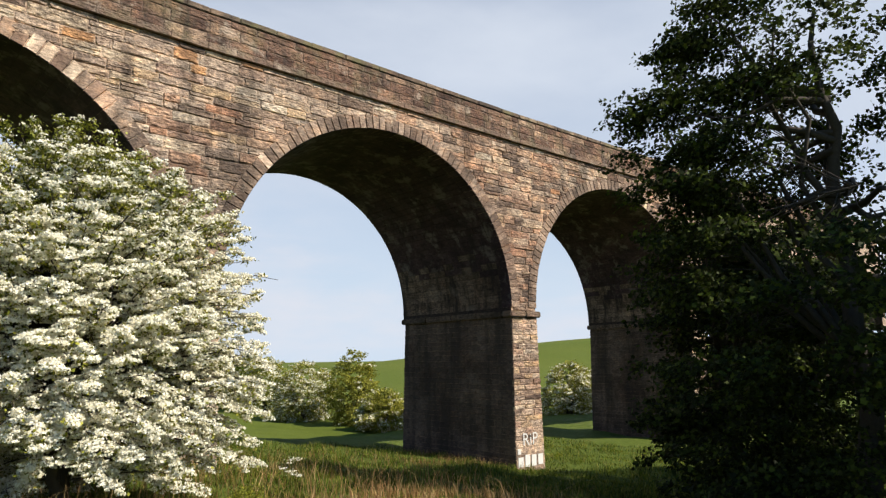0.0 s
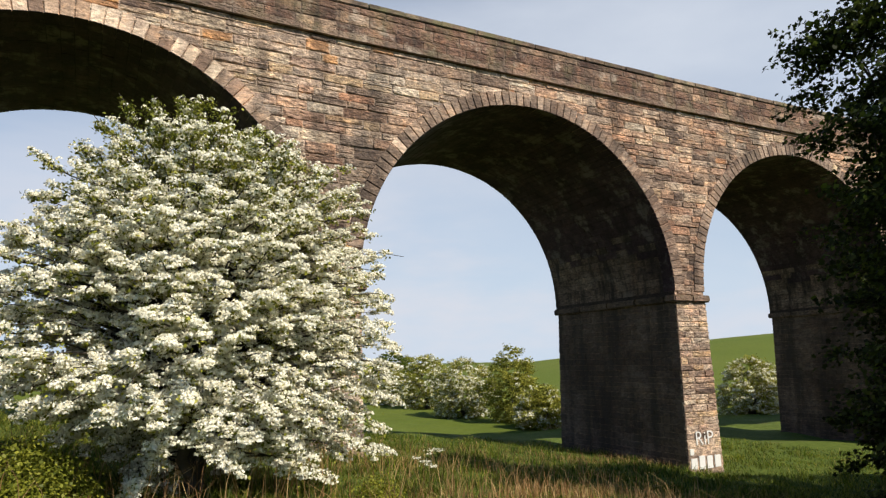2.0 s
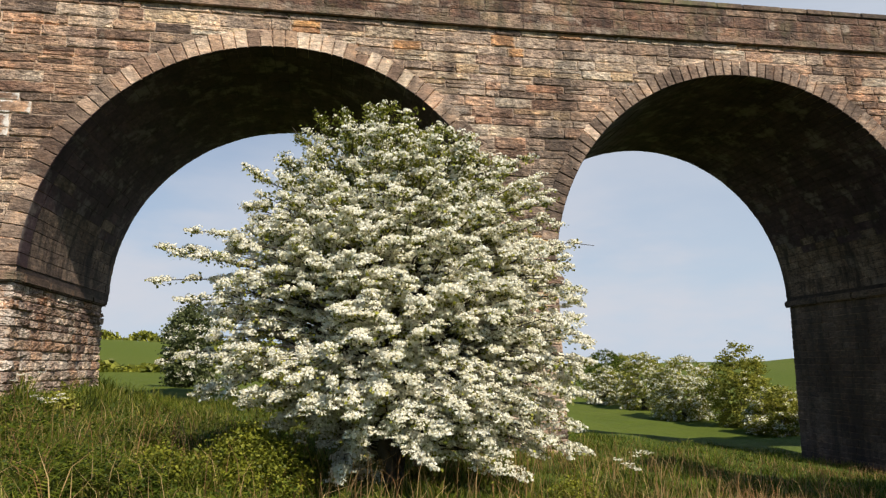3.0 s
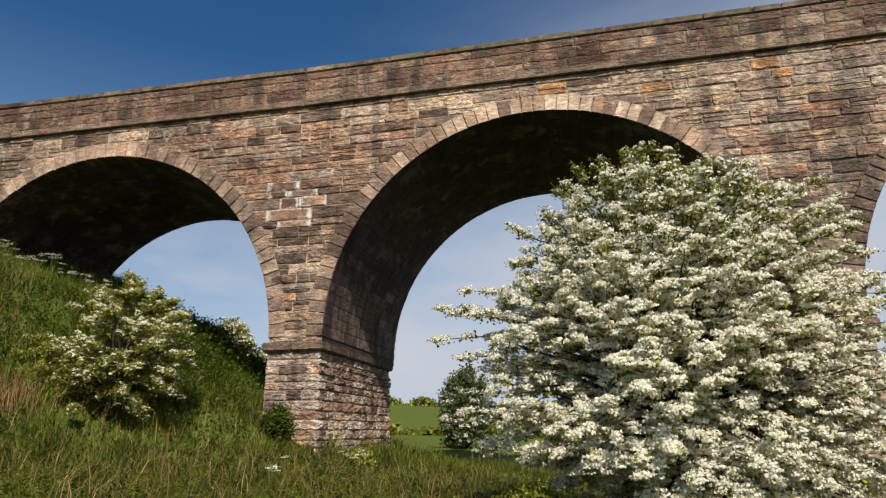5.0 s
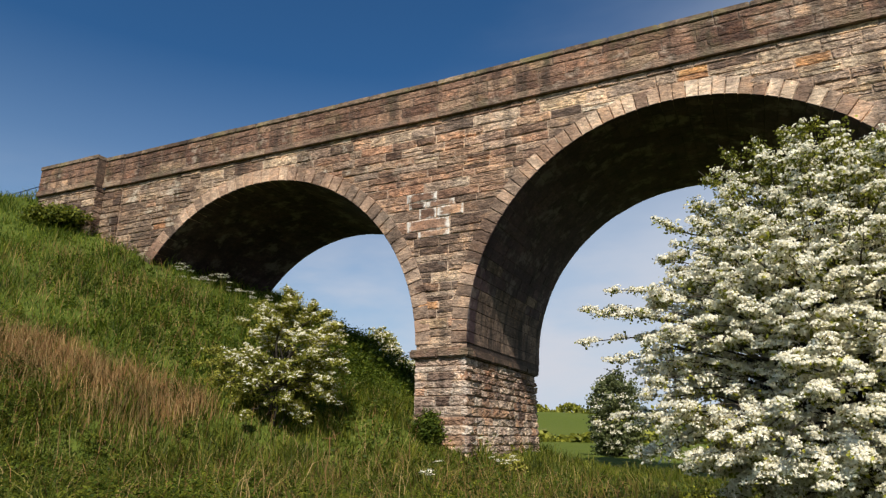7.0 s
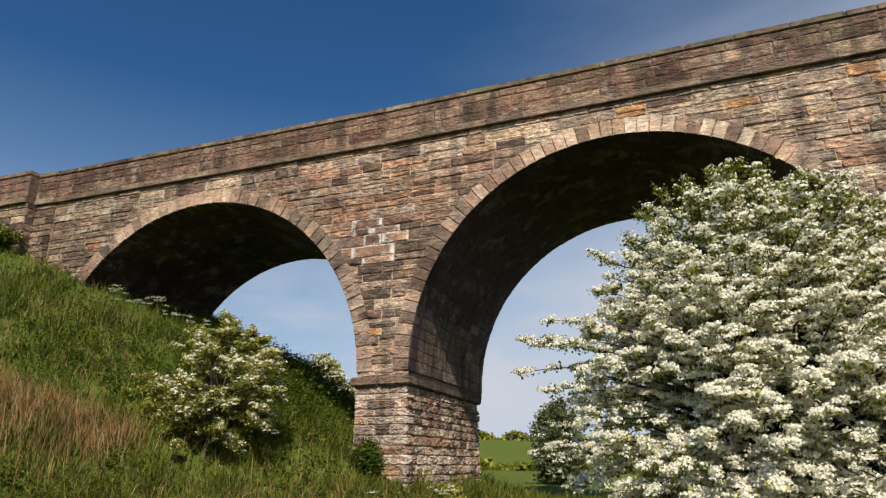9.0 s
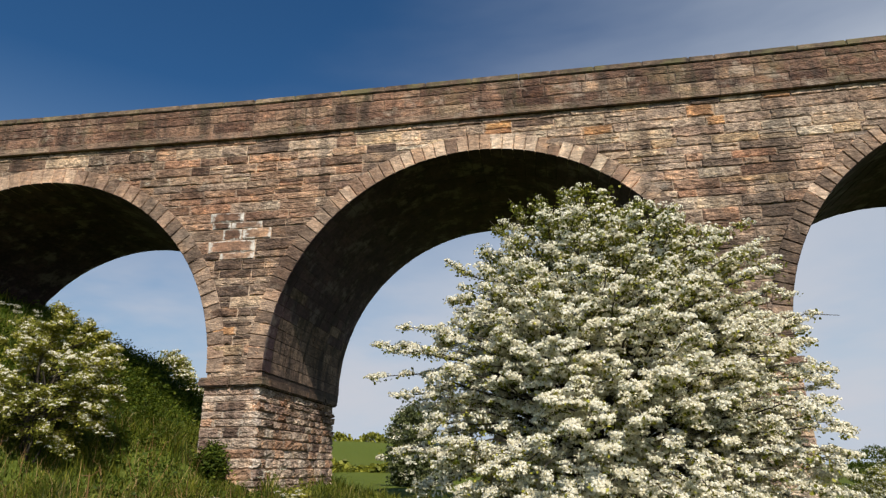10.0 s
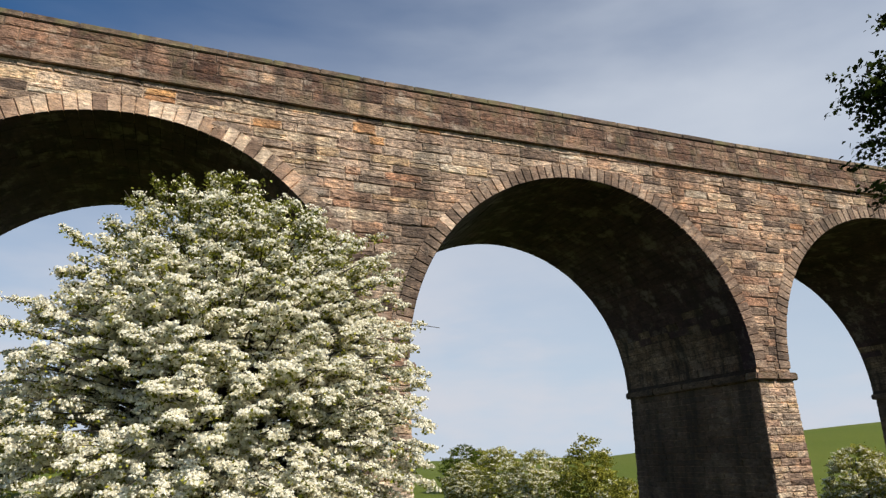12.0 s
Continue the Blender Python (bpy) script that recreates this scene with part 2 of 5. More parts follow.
def plain(c1, c2, scale):
    def build(add, link, pos, rnd):
        n = noisen(add, link, pos, scale, 5.0, 0.6)
        return mixc(add, link, n, c1, c2), n
    return build


def leaf_look(stops, patch=True):
    def build(add, link, pos, rnd):
        c = ramp(add, link, rnd, stops)
        if not patch:
            return c, None
        big = noisen(add, link, pos, 0.7, 4.0, 0.6)
        return mixc(add, link, 0.7, c, ramp(add, link, big, [(0.35, (0.62, 0.66, 0.6)), (0.65, (1.35, 1.3, 1.15))]), "MULTIPLY"), None
    return build


M_PAINT = material("white_paint", plain((0.84, 0.83, 0.8), (0.62, 0.6, 0.56), 30.0), 0.2, 0.005)
M_RAIL = material("blue_painted_steel", plain((0.02, 0.05, 0.16), (0.03, 0.07, 0.2), 20.0), rough=0.5)
M_BARK = material("grey_brown_bark", plain((0.035, 0.028, 0.022), (0.09, 0.075, 0.06), 14.0), 0.6, 0.02)
M_BLOSSOM = material("white_blossom", leaf_look([(0, (0.72, 0.66, 0.46)), (0.4, (0.88, 0.84, 0.68)), (1, (0.95, 0.92, 0.82))], False), thin=0.24)
M_HAWLEAF = material("hawthorn_leaf", leaf_look([(0, (0.085, 0.1, 0.014)), (0.5, (0.23, 0.24, 0.032)), (1, (0.42, 0.41, 0.07))]), rough=0.55, thin=0.3)
M_SYC = material("sycamore_leaf", leaf_look([(0, (0.02, 0.024, 0.011)), (0.6, (0.042, 0.055, 0.015)), (1, (0.11, 0.15, 0.025))]), rough=0.6, spec=0.1, thin=0.28)
M_BUSH = material("bush_leaf", leaf_look([(0, (0.14, 0.15, 0.024)), (0.5, (0.31, 0.31, 0.05)), (1, (0.48, 0.45, 0.1))]), rough=0.6, thin=0.4)
M_BRAMBLE = material("bramble_leaf", leaf_look([(0, (0.09, 0.11, 0.012)), (0.5, (0.22, 0.23, 0.024)), (1, (0.38, 0.37, 0.05))]), rough=0.55, thin=0.4)
M_GREYLEAF = material("grey_green_leaf", leaf_look([(0, (0.05, 0.065, 0.025)), (0.5, (0.13, 0.155, 0.06)), (1, (0.27, 0.3, 0.15))]), rough=0.55, thin=0.35)
M_GRASS = material("meadow_grass", leaf_look([(0, (0.03, 0.046, 0.005)), (0.5, (0.12, 0.152, 0.015)), (0.9, (0.245, 0.24, 0.034)), (1, (0.40, 0.33, 0.13))]), rough=0.6, thin=0.4)
M_LUSH = material("lush_slope_grass", leaf_look([(0, (0.018, 0.042, 0.003)), (0.5, (0.086, 0.142, 0.010)), (0.85, (0.23, 0.265, 0.025)), (1, (0.36, 0.32, 0.09))]), rough=0.6, thin=0.4)
M_FERN = material("fern_frond", leaf_look([(0, (0.035, 0.05, 0.006)), (0.5, (0.12, 0.145, 0.014)), (1, (0.26, 0.27, 0.032))]), rough=0.6, thin=0.4)
M_DRY = material("dry_dock_stems", leaf_look([(0, (0.19, 0.1, 0.045)), (0.5, (0.36, 0.205, 0.09)), (1, (0.56, 0.40, 0.2))]), rough=0.8, thin=0.3)
M_WEED = material("nettle_leaf", leaf_look([(0, (0.035, 0.062, 0.006)), (0.6, (0.09, 0.13, 0.012)), (1, (0.18, 0.21, 0.025))]), rough=0.6, thin=0.4)


def ground_look(add, link, pos, rnd):
    a = noisen(add, link, pos, 0.35, 6.0, 0.65)
    b = noisen(add, link, pos, 3.5, 6.0, 0.7)
    c = mixc(add, link, ramp(add, link, b, [(0.3, (0, 0, 0)), (0.7, (1, 1, 1))]), (0.06, 0.085, 0.014), (0.12, 0.155, 0.028))
    c = mixc(add, link, ramp(add, link, a, [(0.55, (0, 0, 0)), (0.75, (0.6, 0.6, 0.6))]), c, (0.12, 0.105, 0.04))
    # grazed pasture beyond the viaduct
    sep = add("ShaderNodeSeparateXYZ")
    link(pos, sep.inputs[0])
    past = add("ShaderNodeMapRange")
    link(sep.outputs[1], past.inputs["Value"])
    past.inputs["From Min"].default_value, past.inputs["From Max"].default_value = 40.0, 46.0
    tint = noisen(add, link, pos, 0.03, 4.0, 0.6)
    pasture = mixc(add, link, tint, (0.078, 0.115, 0.016), (0.135, 0.15, 0.03))
    blade = noisen(add, link, pos, 9.0, 6.0, 0.75)
    pasture = mixc(add, link, 0.7, pasture, ramp(add, link, blade, [(0.32, (0.55, 0.6, 0.5)), (0.62, (1.3, 1.25, 1.15))]), "MULTIPLY")
    pasture = mixc(add, link, 0.4, pasture, ramp(add, link, b, [(0.3, (0.7, 0.75, 0.6)), (0.7, (1.2, 1.2, 1.1))]), "MULTIPLY")
    return mixc(add, link, past.outputs[0], c, pasture), b


M_GROUND = material("grassy_ground", ground_look, 0.8, 0.08, rough=0.95, spec=0.1)


# ---- helpers for meshes ----
def mesh_np(name, verts, faces):
    """faces: (n, 3) or (n, 4) index array, all alike."""
    verts, faces = np.asarray(verts, dtype=np.float32), np.asarray(faces, dtype=np.int32)
    me = bpy.data.meshes.new(name)
    k = faces.shape[1]
    me.vertices.add(len(verts))
    me.vertices.foreach_set("co", verts.ravel())
    me.loops.add(faces.size)
    me.loops.foreach_set("vertex_index", faces.ravel())
    me.polygons.add(len(faces))
    me.polygons.foreach_set("loop_start", np.arange(0, faces.size, k, dtype=np.int32))
    me.update(calc_edges=True)
    me.validate()
    return me


def mesh_py(name, verts, faces):
    me = bpy.data.meshes.new(name)
    me.from_pydata([tuple(v) for v in verts], [], faces)
    me.update()
    return me


def part(name, data, mat, parent, label="", at=None, kind=""):
    if isinstance(data, bmesh.types.BMesh):
        me = bpy.data.meshes.new(name)
        data.to_mesh(me)
        data.free()
        data = me
    if mat is not None and not data.materials:
        data.materials.append(mat)
    ob = new(name, data)
    if parent is not None:
        ob.parent = parent
    if at is not None:
        ob.matrix_basis = at
    return tagged(ob, label=label, kind=kind)


def add_box(bm, x0, x1, y0, y1, z0, z1):
    v = [bm.verts.new(p) for p in ((x0, y0, z0), (x1, y0, z0), (x1, y1, z0), (x0, y1, z0), (x0, y0, z1), (x1, y0, z1), (x1, y1, z1), (x0, y1, z1))]
    for f in ((0, 3, 2, 1), (4, 5, 6, 7), (0, 1, 5, 4), (1, 2, 6, 5), (2, 3, 7, 6), (3, 0, 4, 7)):
        bm.faces.new([v[i] for i in f])


def box_bm(x0, x1, y0, y1, z0, z1, bevel=0.0):
    bm = bmesh.new()
    add_box(bm, x0, x1, y0, y1, z0, z1)
    if bevel:
        bmesh.ops.bevel(bm, geom=bm.edges[:], offset=bevel, segments=2, affect="EDGES")
    return bm


rng = np.random.default_rng(7)


def rock_block(i, bulge=0.5, rim=0.3):
    """A unit block, x and z from -0.5 to 0.5, its hewn face towards -y at about -1 and its back at y = 1."""
    r = np.random.default_rng(100 + i)
    xs = np.array([-0.5, -0.45, -0.28, -0.1, 0.1, 0.28, 0.45, 0.5])
    zs = np.array([-0.5, -0.38, -0.13, 0.13, 0.38, 0.5])
    broad = r.uniform(0, 1, (3, 4))
    v, f = [], []
    for k, z in enumerate(zs):
        for j, x in enumerate(xs):
            edge = j in (0, len(xs) - 1) or k in (0, len(zs) - 1)
            # broad swells, then chisel marks
            u, t = (x + 0.5) * 2.999, (z + 0.5) * 1.999
            a, b = int(u), int(t)
            q = (broad[b, a] * (1 - u + a) + broad[b, a + 1] * (u - a)) * (1 - t + b) + (broad[b + 1, a] * (1 - u + a) + broad[b + 1, a + 1] * (u - a)) * (t - b)
            y = -rim - r.uniform(-0.1, 0.3) if edge else -(1.0 - bulge) - bulge * (1.1 * q + r.uniform(0.0, 0.75))
            jx = 0 if j in (0, len(xs) - 1) else r.uniform(-0.05, 0.05)
            jz = 0 if k in (0, len(zs) - 1) else r.uniform(-0.07, 0.07)
            ex = r.uniform(0, 0.02) * (-1 if x > 0 else 1) if edge else 0
            ez = r.uniform(0, 0.07) * (-1 if z > 0 else 1) if edge else 0
            v.append((x + jx + ex, y, z + jz + ez))
    w, h = len(xs), len(zs)
    for k in range(h - 1):
        for j in range(w - 1):
            a = k * w + j
            f.append((a, a + 1, a + w + 1, a + w))
    ring = list(range(w)) + [w * k + w - 1 for k in range(1, h)] + [w * (h - 1) + j for j in range(w - 2, -1, -1)] + [w * k for k in range(h - 2, 0, -1)]
    n0 = len(v)
    for a in ring:
        v.append((v[a][0], 1.0, v[a][2]))
    m = len(ring)
    for q in range(m):
        a, b = ring[q], ring[(q + 1) % m]
        f.append((b, a, n0 + q, n0 + (q + 1) % m))
    return mesh_py("stone", v, f)


ROCKS = {}


def rocks(mat, n=10, bulge=0.5, seed=0):
    key = mat.name
    if key not in ROCKS:
        ROCKS[key] = []
        for i in range(n):
            me = rock_block(seed + i, bulge)
            me.materials.append(mat)
            ROCKS[key].append(me)
    return ROCKS[key]


def courses(z0, z1, lo, hi, r):
    zs = [z0]
    while zs[-1] < z1 - lo * 0.6:
        zs.append(min(z1, zs[-1] + r.uniform(lo, hi)))
    zs[-1] = z1
    return zs


# ---- the ground ----
def smax(a, b, k):
    h = np.clip(0.5 + 0.5 * (a - b) / k, 0, 1)
    return b * (1 - h) + a * h + k * h * (1 - h)


def ground_z(x, y):
    x, y = np.asarray(x, dtype=float), np.asarray(y, dtype=float)
    base = np.interp(x, [-60, -20, -7, 0, 8, 16, 24, 45, 120], [1.0, 0.6, 0.7, 0.1, -0.7, -1.7, -2.65, -2.9, -3])
    e = 2.1 + 0.55 * (-8.67 - x) - 0.35 * np.maximum(20.0 - y, 0) - 0.5 * np.maximum(y - 29, 0)
    z = smax(np.minimum(e, 13.3), base, 0.9)
    bump = 0.10 * np.sin(x * 0.9 + 1.3 * np.sin(y * 0.5)) * np.sin(y * 0.8 + 0.7) + 0.05 * np.sin(x * 2.3 + y * 1.1)
    far = np.clip((np.hypot(x, y) - 60) / 60, 0, 1)
    z = z + bump * (1 - far)
    z = z + 9.5 * np.exp(-(((x + 75) / 75) ** 2 + ((y - 210) / 85) ** 2))
    z = z - 0.95 * np.clip((y - 34) / 12, 0, 1) / (1 + np.exp((8 - x) / 5))
    z = z + 14.5 * np.exp(-(((x - 235) / 120) ** 2 + ((y - 150) / 90) ** 2))
    # the land falls away to the north
    z = z - 0.012 * np.maximum(y - 260, 0) * np.clip(1 - np.abs(y) / 4000, 0, 1)
    return z


def gz(x, y):
    return float(ground_z(x, y))


def make_ground():
    def axis(lo, hi, step, reach):
        mid = np.arange(lo, hi + 0.01, step)
        out, d = [], step
        p = 0.0
        while p < reach:
            d *= 1.22
            p += d
            out.append(p)
        out = np.array(out)
        return np.concatenate([lo - out[::-1], mid, hi + out])
    xs, ys = axis(-40, 62, 0.6, 3000), axis(-12, 75, 0.6, 3000)
    X, Y = np.meshgrid(xs, ys)
    Z = ground_z(X, Y)
    w = len(xs)
    idx = np.arange(len(xs) * len(ys)).reshape(len(ys), w)
    f = np.stack([idx[:-1, :-1], idx[:-1, 1:], idx[1:, 1:], idx[1:, :-1]], -1).reshape(-1, 4)
    me = mesh_np("ground", np.stack([X, Y, Z], -1).reshape(-1, 3), f)
    me.polygons.foreach_set("use_smooth", np.ones(len(f), dtype=bool))
    me.materials.append(M_GROUND)
    tagged(new("ground", me), "rough green meadow and railway embankment running into pasture", "ground", kind="structure")


make_ground()


# ---- the viaduct ----
PITCH, RADIUS, SPRING, RING, DEPTH = 15.9, 7.1, 4.92, 0.55, 8.15
FIRST = 0.08 - PITCH          # middle of the first arch
STRING_TOP, FACE_TOP, PAR_TOP, COPE_TOP = 4.76, 13.18, 14.5, 14.72
LINE = [FIRST + PITCH * i for i in range(6)]
SHIFT = [0.0, 0.11, 0.0, 0.0, 0.0, 0.0]     # arches stand a little off their even pitch
CENTRES = [a + b for a, b in zip(LINE, SHIFT)]
LEFT_END, PILASTER = -28.75, -24.9


def line_y(s):
    return 21.5 - 0.0008 * (s - 23.0) ** 2


def frame_at(s):
    """The viaduct's own axes at s: x along its face, y into it."""
    d = (line_y(s + 4) - line_y(s - 4)) / 8
    return Matrix.Translation((s, line_y(s), 0)) @ Matrix.Rotation(math.atan(d), 4, "Z")


def thing(name, at, label, category, group="", kind=""):
    ob = new(name)
    ob.matrix_basis = at
    return tagged(ob, label, category, group, kind)


def put_stone(parent, meshes, name, x, z, w, h, proud, r, y=0.0, turn=0.0, gap=0.014):
    """A stone in the face y = const of its parent; turn: degrees about z."""
    me = meshes[int(r.integers(len(meshes)))]
    m = Matrix.Translation((x, y, z)) @ Matrix.Rotation(radians(turn), 4, "Z") @ Matrix.Diagonal((max(w - gap, 0.05), proud, max(h - gap, 0.05), 1))
    return part(name, me, None, parent, at=m)


def arch_profile(lo, hi, n=48):
    pts = [(lo, FACE_TOP + 0.2), (lo, STRING_TOP - 0.1), (-RADIUS, STRING_TOP - 0.1)]
    for i in range(n + 1):
        a = math.pi - math.pi * i / n
        pts.append((RADIUS * math.cos(a), SPRING + RADIUS * math.sin(a)))
    pts += [(RADIUS, STRING_TOP - 0.1), (hi, STRING_TOP - 0.1), (hi, FACE_TOP + 0.2)]
    return pts


def make_core(parent, deep, shift):
    """The rubble core of one bay, an arched block the whole width of the viaduct."""
    pts = arch_profile(-PITCH / 2 - shift, PITCH / 2 - shift)
    n = len(pts)
    y0, y1 = 0.0, deep
    v = [(x, y0, z) for x, z in pts] + [(x, y1, z) for x, z in pts]
    f = []
    # bands from the outline up to the top, front and back
    top0 = len(v)
    v += [(x, y0, FACE_TOP + 0.2) for x, z in pts] + [(x, y1, FACE_TOP + 0.2) for x, z in pts]
    for i in range(1, n - 2):
        f.append((i, i + 1, top0 + i + 1, top0 + i))
        f.append((n + i + 1, n + i, top0 + n + i, top0 + n + i + 1))
        f.append((i + 1, i, n + i, n + i + 1))
        f.append((top0 + i, top0 + i + 1, top0 + n + i + 1, top0 + n + i))
    me = mesh_py("core", v, f)
    bm = bmesh.new()
    bm.from_mesh(me)
    bmesh.ops.dissolve_degenerate(bm, dist=1e-4, edges=bm.edges[:])
    bm.to_mesh(me)
    bm.free()
    me.materials.append(M_MORTAR)
    me.materials.append(M_SOFFITMORTAR)
    # undersides take the mortar with shade in its colour
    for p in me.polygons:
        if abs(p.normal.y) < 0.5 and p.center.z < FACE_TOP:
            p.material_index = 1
    return part("spandrel_wall", me, None, parent)


def make_barrel(parent, seed, n_ring, deep):
    """The curved soffit: long dressed stones with open joints, joined into one."""
    r = np.random.default_rng(seed)
    v, f = [], []
    for i in range(n_ring):
        a0, a1 = math.pi * i / n_ring, math.pi * (i + 1) / n_ring
        g = 0.010 / RADIUS
        y = RING + 0.04
        while y < deep - 0.3:
            ln = r.uniform(0.6, 1.5)
            y1 = min(y + ln, deep - 0.02)
            if deep - y1 < 0.4:
                y1 = deep - 0.02
            d = r.uniform(0.02, 0.035)
            b = len(v)
            for rad in (RADIUS + 0.05, RADIUS - d):
                for yy in (y + 0.006, y1 - 0.006):
                    for a in (a0 + g, a1 - g):
                        v.append((rad * math.cos(a), yy, SPRING + rad * math.sin(a)))
            f += [(b + 4, b + 5, b + 7, b + 6), (b, b + 4, b + 6, b + 2), (b + 1, b + 3, b + 7, b + 5), (b, b + 1, b + 5, b + 4), (b + 2, b + 6, b + 7, b + 3)]
            y = y1
    me = mesh_py("arch_barrel", v, f)
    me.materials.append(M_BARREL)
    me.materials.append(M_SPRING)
    # springing courses are paler than the shade-toned soffit above them
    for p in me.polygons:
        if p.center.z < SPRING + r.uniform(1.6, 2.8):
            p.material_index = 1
    return part("arch_barrel", me, None, parent, "dressed stone soffit darkened by soot and painted-in shade", kind="stuff")


def wedge(n_ring, seed, mat):
    """One voussoir, its middle at the crown, as a block with a chamfered face."""
    r = np.random.default_rng(seed)
    half = math.pi / n_ring / 2 - 0.011 / RADIUS
    bm = bmesh.new()
    v = []
    for y, c in ((RING + 0.03, 0.0), (-0.03, 0.0), (-0.055 - r.uniform(0, 0.015), 0.018)):
        for rad, sgn in ((RADIUS - 0.03 + c, -1), (RADIUS - 0.03 + c, 1), (RADIUS + RING - c, 1), (RADIUS + RING - c, -1)):
            a = math.pi / 2 - sgn * (half - c / RADIUS)
            v.append(bm.verts.new((rad * math.cos(a), y, rad * math.sin(a))))
    for k in (0, 4):
        for i in range(4):
            j = (i + 1) % 4
            bm.faces.new((v[k + i], v[k + j], v[k + 4 + j], v[k + 4 + i]))
    bm.faces.new((v[8], v[9], v[10], v[11]))
    bmesh.ops.recalc_face_normals(bm, faces=bm.faces[:])
    me = bpy.data.meshes.new("voussoir")
    bm.to_mesh(me)
    bm.free()
    me.materials.append(mat)
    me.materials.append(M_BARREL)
    # undersides take the soffit's shade-toned stone
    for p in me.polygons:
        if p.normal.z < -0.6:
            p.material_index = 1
    return me


BAY_LABELS = ["rounded sandstone arch bay standing on the embankment slope", "tall sandstone arch bay behind the flowering hawthorn",
              "tall sandstone arch bay with narrow ring stones", "sandstone arch bay half hidden by dark sycamore leaves",
              "sandstone arch bay behind the dark trees", "sandstone arch bay behind the dark trees"]
RINGS = [52, 60, 70, 70, 50, 50]
DEPTHS = [7.8, 7.9, 8.35, 7.8, 7.8, 7.8]
BAYS, FACES = [], []
for i, s in enumerate(CENTRES):
    bay = thing("viaduct_bay", frame_at(s), BAY_LABELS[i], "viaduct bay", "bays of the viaduct")
    BAYS.append(bay)
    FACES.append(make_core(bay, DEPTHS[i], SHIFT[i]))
    make_barrel(bay, 20 + i, RINGS[i], DEPTHS[i])


def bay_of(s):
    i = min(range(len(CENTRES)), key=lambda k: abs(CENTRES[k] - s))
    return i, FACES[i], s - CENTRES[i]


PIER_TOP, BATTER, PIER_HALF = 4.46, 0.016, 0.87
PIER_LABELS = ["rock-faced sandstone pier on the grassy slope", "sandstone pier behind the flowering hawthorn",
               "tall sandstone pier with white painted letters near its foot", "dark shaded sandstone pier behind sycamore leaves",
               "sandstone pier behind the dark trees"]
PIERS = []


def make_pier(i, s):
    pier = thing("viaduct_pier", frame_at(s), PIER_LABELS[i], "pier", "piers of the viaduct")
    foot = min(gz(s - 1, line_y(s)), gz(s + 1, line_y(s)), gz(s, line_y(s) + 8)) - 0.8
    d = BATTER * (PIER_TOP - foot)
    a, b, y0, y1 = PIER_HALF, PIER_HALF + d, 0.02, DEPTHS[i] - 0.03
    v = [(-b, y0 - d, foot), (b, y0 - d, foot), (b, y1 + d, foot), (-b, y1 + d, foot), (-a, y0, PIER_TOP + 0.1), (a, y0, PIER_TOP + 0.1), (a, y1, PIER_TOP + 0.1), (-a, y1, PIER_TOP + 0.1)]
    me = mesh_py("shaft", v, [(0, 3, 2, 1), (4, 5, 6, 7), (0, 1, 5, 4), (1, 2, 6, 5), (2, 3, 7, 6), (3, 0, 4, 7)])
    me.materials.append(M_MORTAR)
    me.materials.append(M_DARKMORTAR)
    # the left face's joints carry painted shade
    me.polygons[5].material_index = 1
    shaft = part("shaft", me, None, pier)
    # the impost band, in lengths with a rounded nose
    w = 1.05
    for k, (x0, x1, ya, yb) in enumerate([(-w, -0.02, -0.16, 0.5), (0.0, w, -0.16, 0.5), (-w, w, 0.51, 2.3), (-w, w, 2.31, 4.2), (-w, w, 4.21, 6.3), (-w, w, 6.31, DEPTHS[i] + 0.16)]):
        # lengths behind the front pair take the darker stone
        part("impost_stone", box_bm(x0, x1, ya, yb, PIER_TOP, STRING_TOP, 0.05), M_IMPOST if k > 1 else M_PARAPET, pier)
    PIERS.append((shaft, foot))


for i in range(5):
    make_pier(i, LINE[i] + PITCH / 2)


def make_parapet(i, x0, x1, at, label):
    """One length of parapet: base course, wall and coping."""
    r = np.random.default_rng(300 + i)
    p = thing("parapet", at, label, "parapet", "parapet lengths of the viaduct")
    wall = part("parapet_wall", box_bm(x0, x1, -0.09, 0.36, FACE_TOP, PAR_TOP), M_DARKMORTAR, p)
    x = x0
    while x < x1 - 0.01:
        w = min(r.uniform(0.9, 1.5), x1 - x)
        if x1 - x - w < 0.5:
            w = x1 - x
        part("base_stone", box_bm(x + 0.004, x + w - 0.004, -0.17 - r.uniform(0, 0.012), 0.0, FACE_TOP + 0.003, FACE_TOP + 0.25, 0.012), M_PARAPET, p)
        x += w
    x = x0
    while x < x1 - 0.01:
        w = min(r.uniform(1.0, 1.7), x1 - x)
        if x1 - x - w < 0.6:
            w = x1 - x
        dz = r.uniform(-0.008, 0.012)
        part("coping_stone", box_bm(x + 0.005, x + w - 0.005, -0.155 - r.uniform(0, 0.012), 0.46, PAR_TOP + 0.012, COPE_TOP + dz, 0.03), M_COPING, p)
        x += w
    zs = courses(FACE_TOP + 0.25, PAR_TOP, 0.3, 0.46, r)
    for z0, z1 in zip(zs, zs[1:]):
        x = x0 + (0 if i == 0 else -r.uniform(0, 0.2))
        while x < x1 - 0.05:
            w = r.uniform(0.6, 1.6)
            if x1 - x - w < 0.45:
                w = x1 - x
            put_stone(wall, rocks(M_PARAPET, 8, 0.3, 40), "stone", x + w / 2, (z0 + z1) / 2, w, z1 - z0, 0.03, r, y=-0.09, gap=0.008)
            x += w
    return p


PAR_LABELS = ["weathered stone parapet with mossy coping above the arches"] * 6
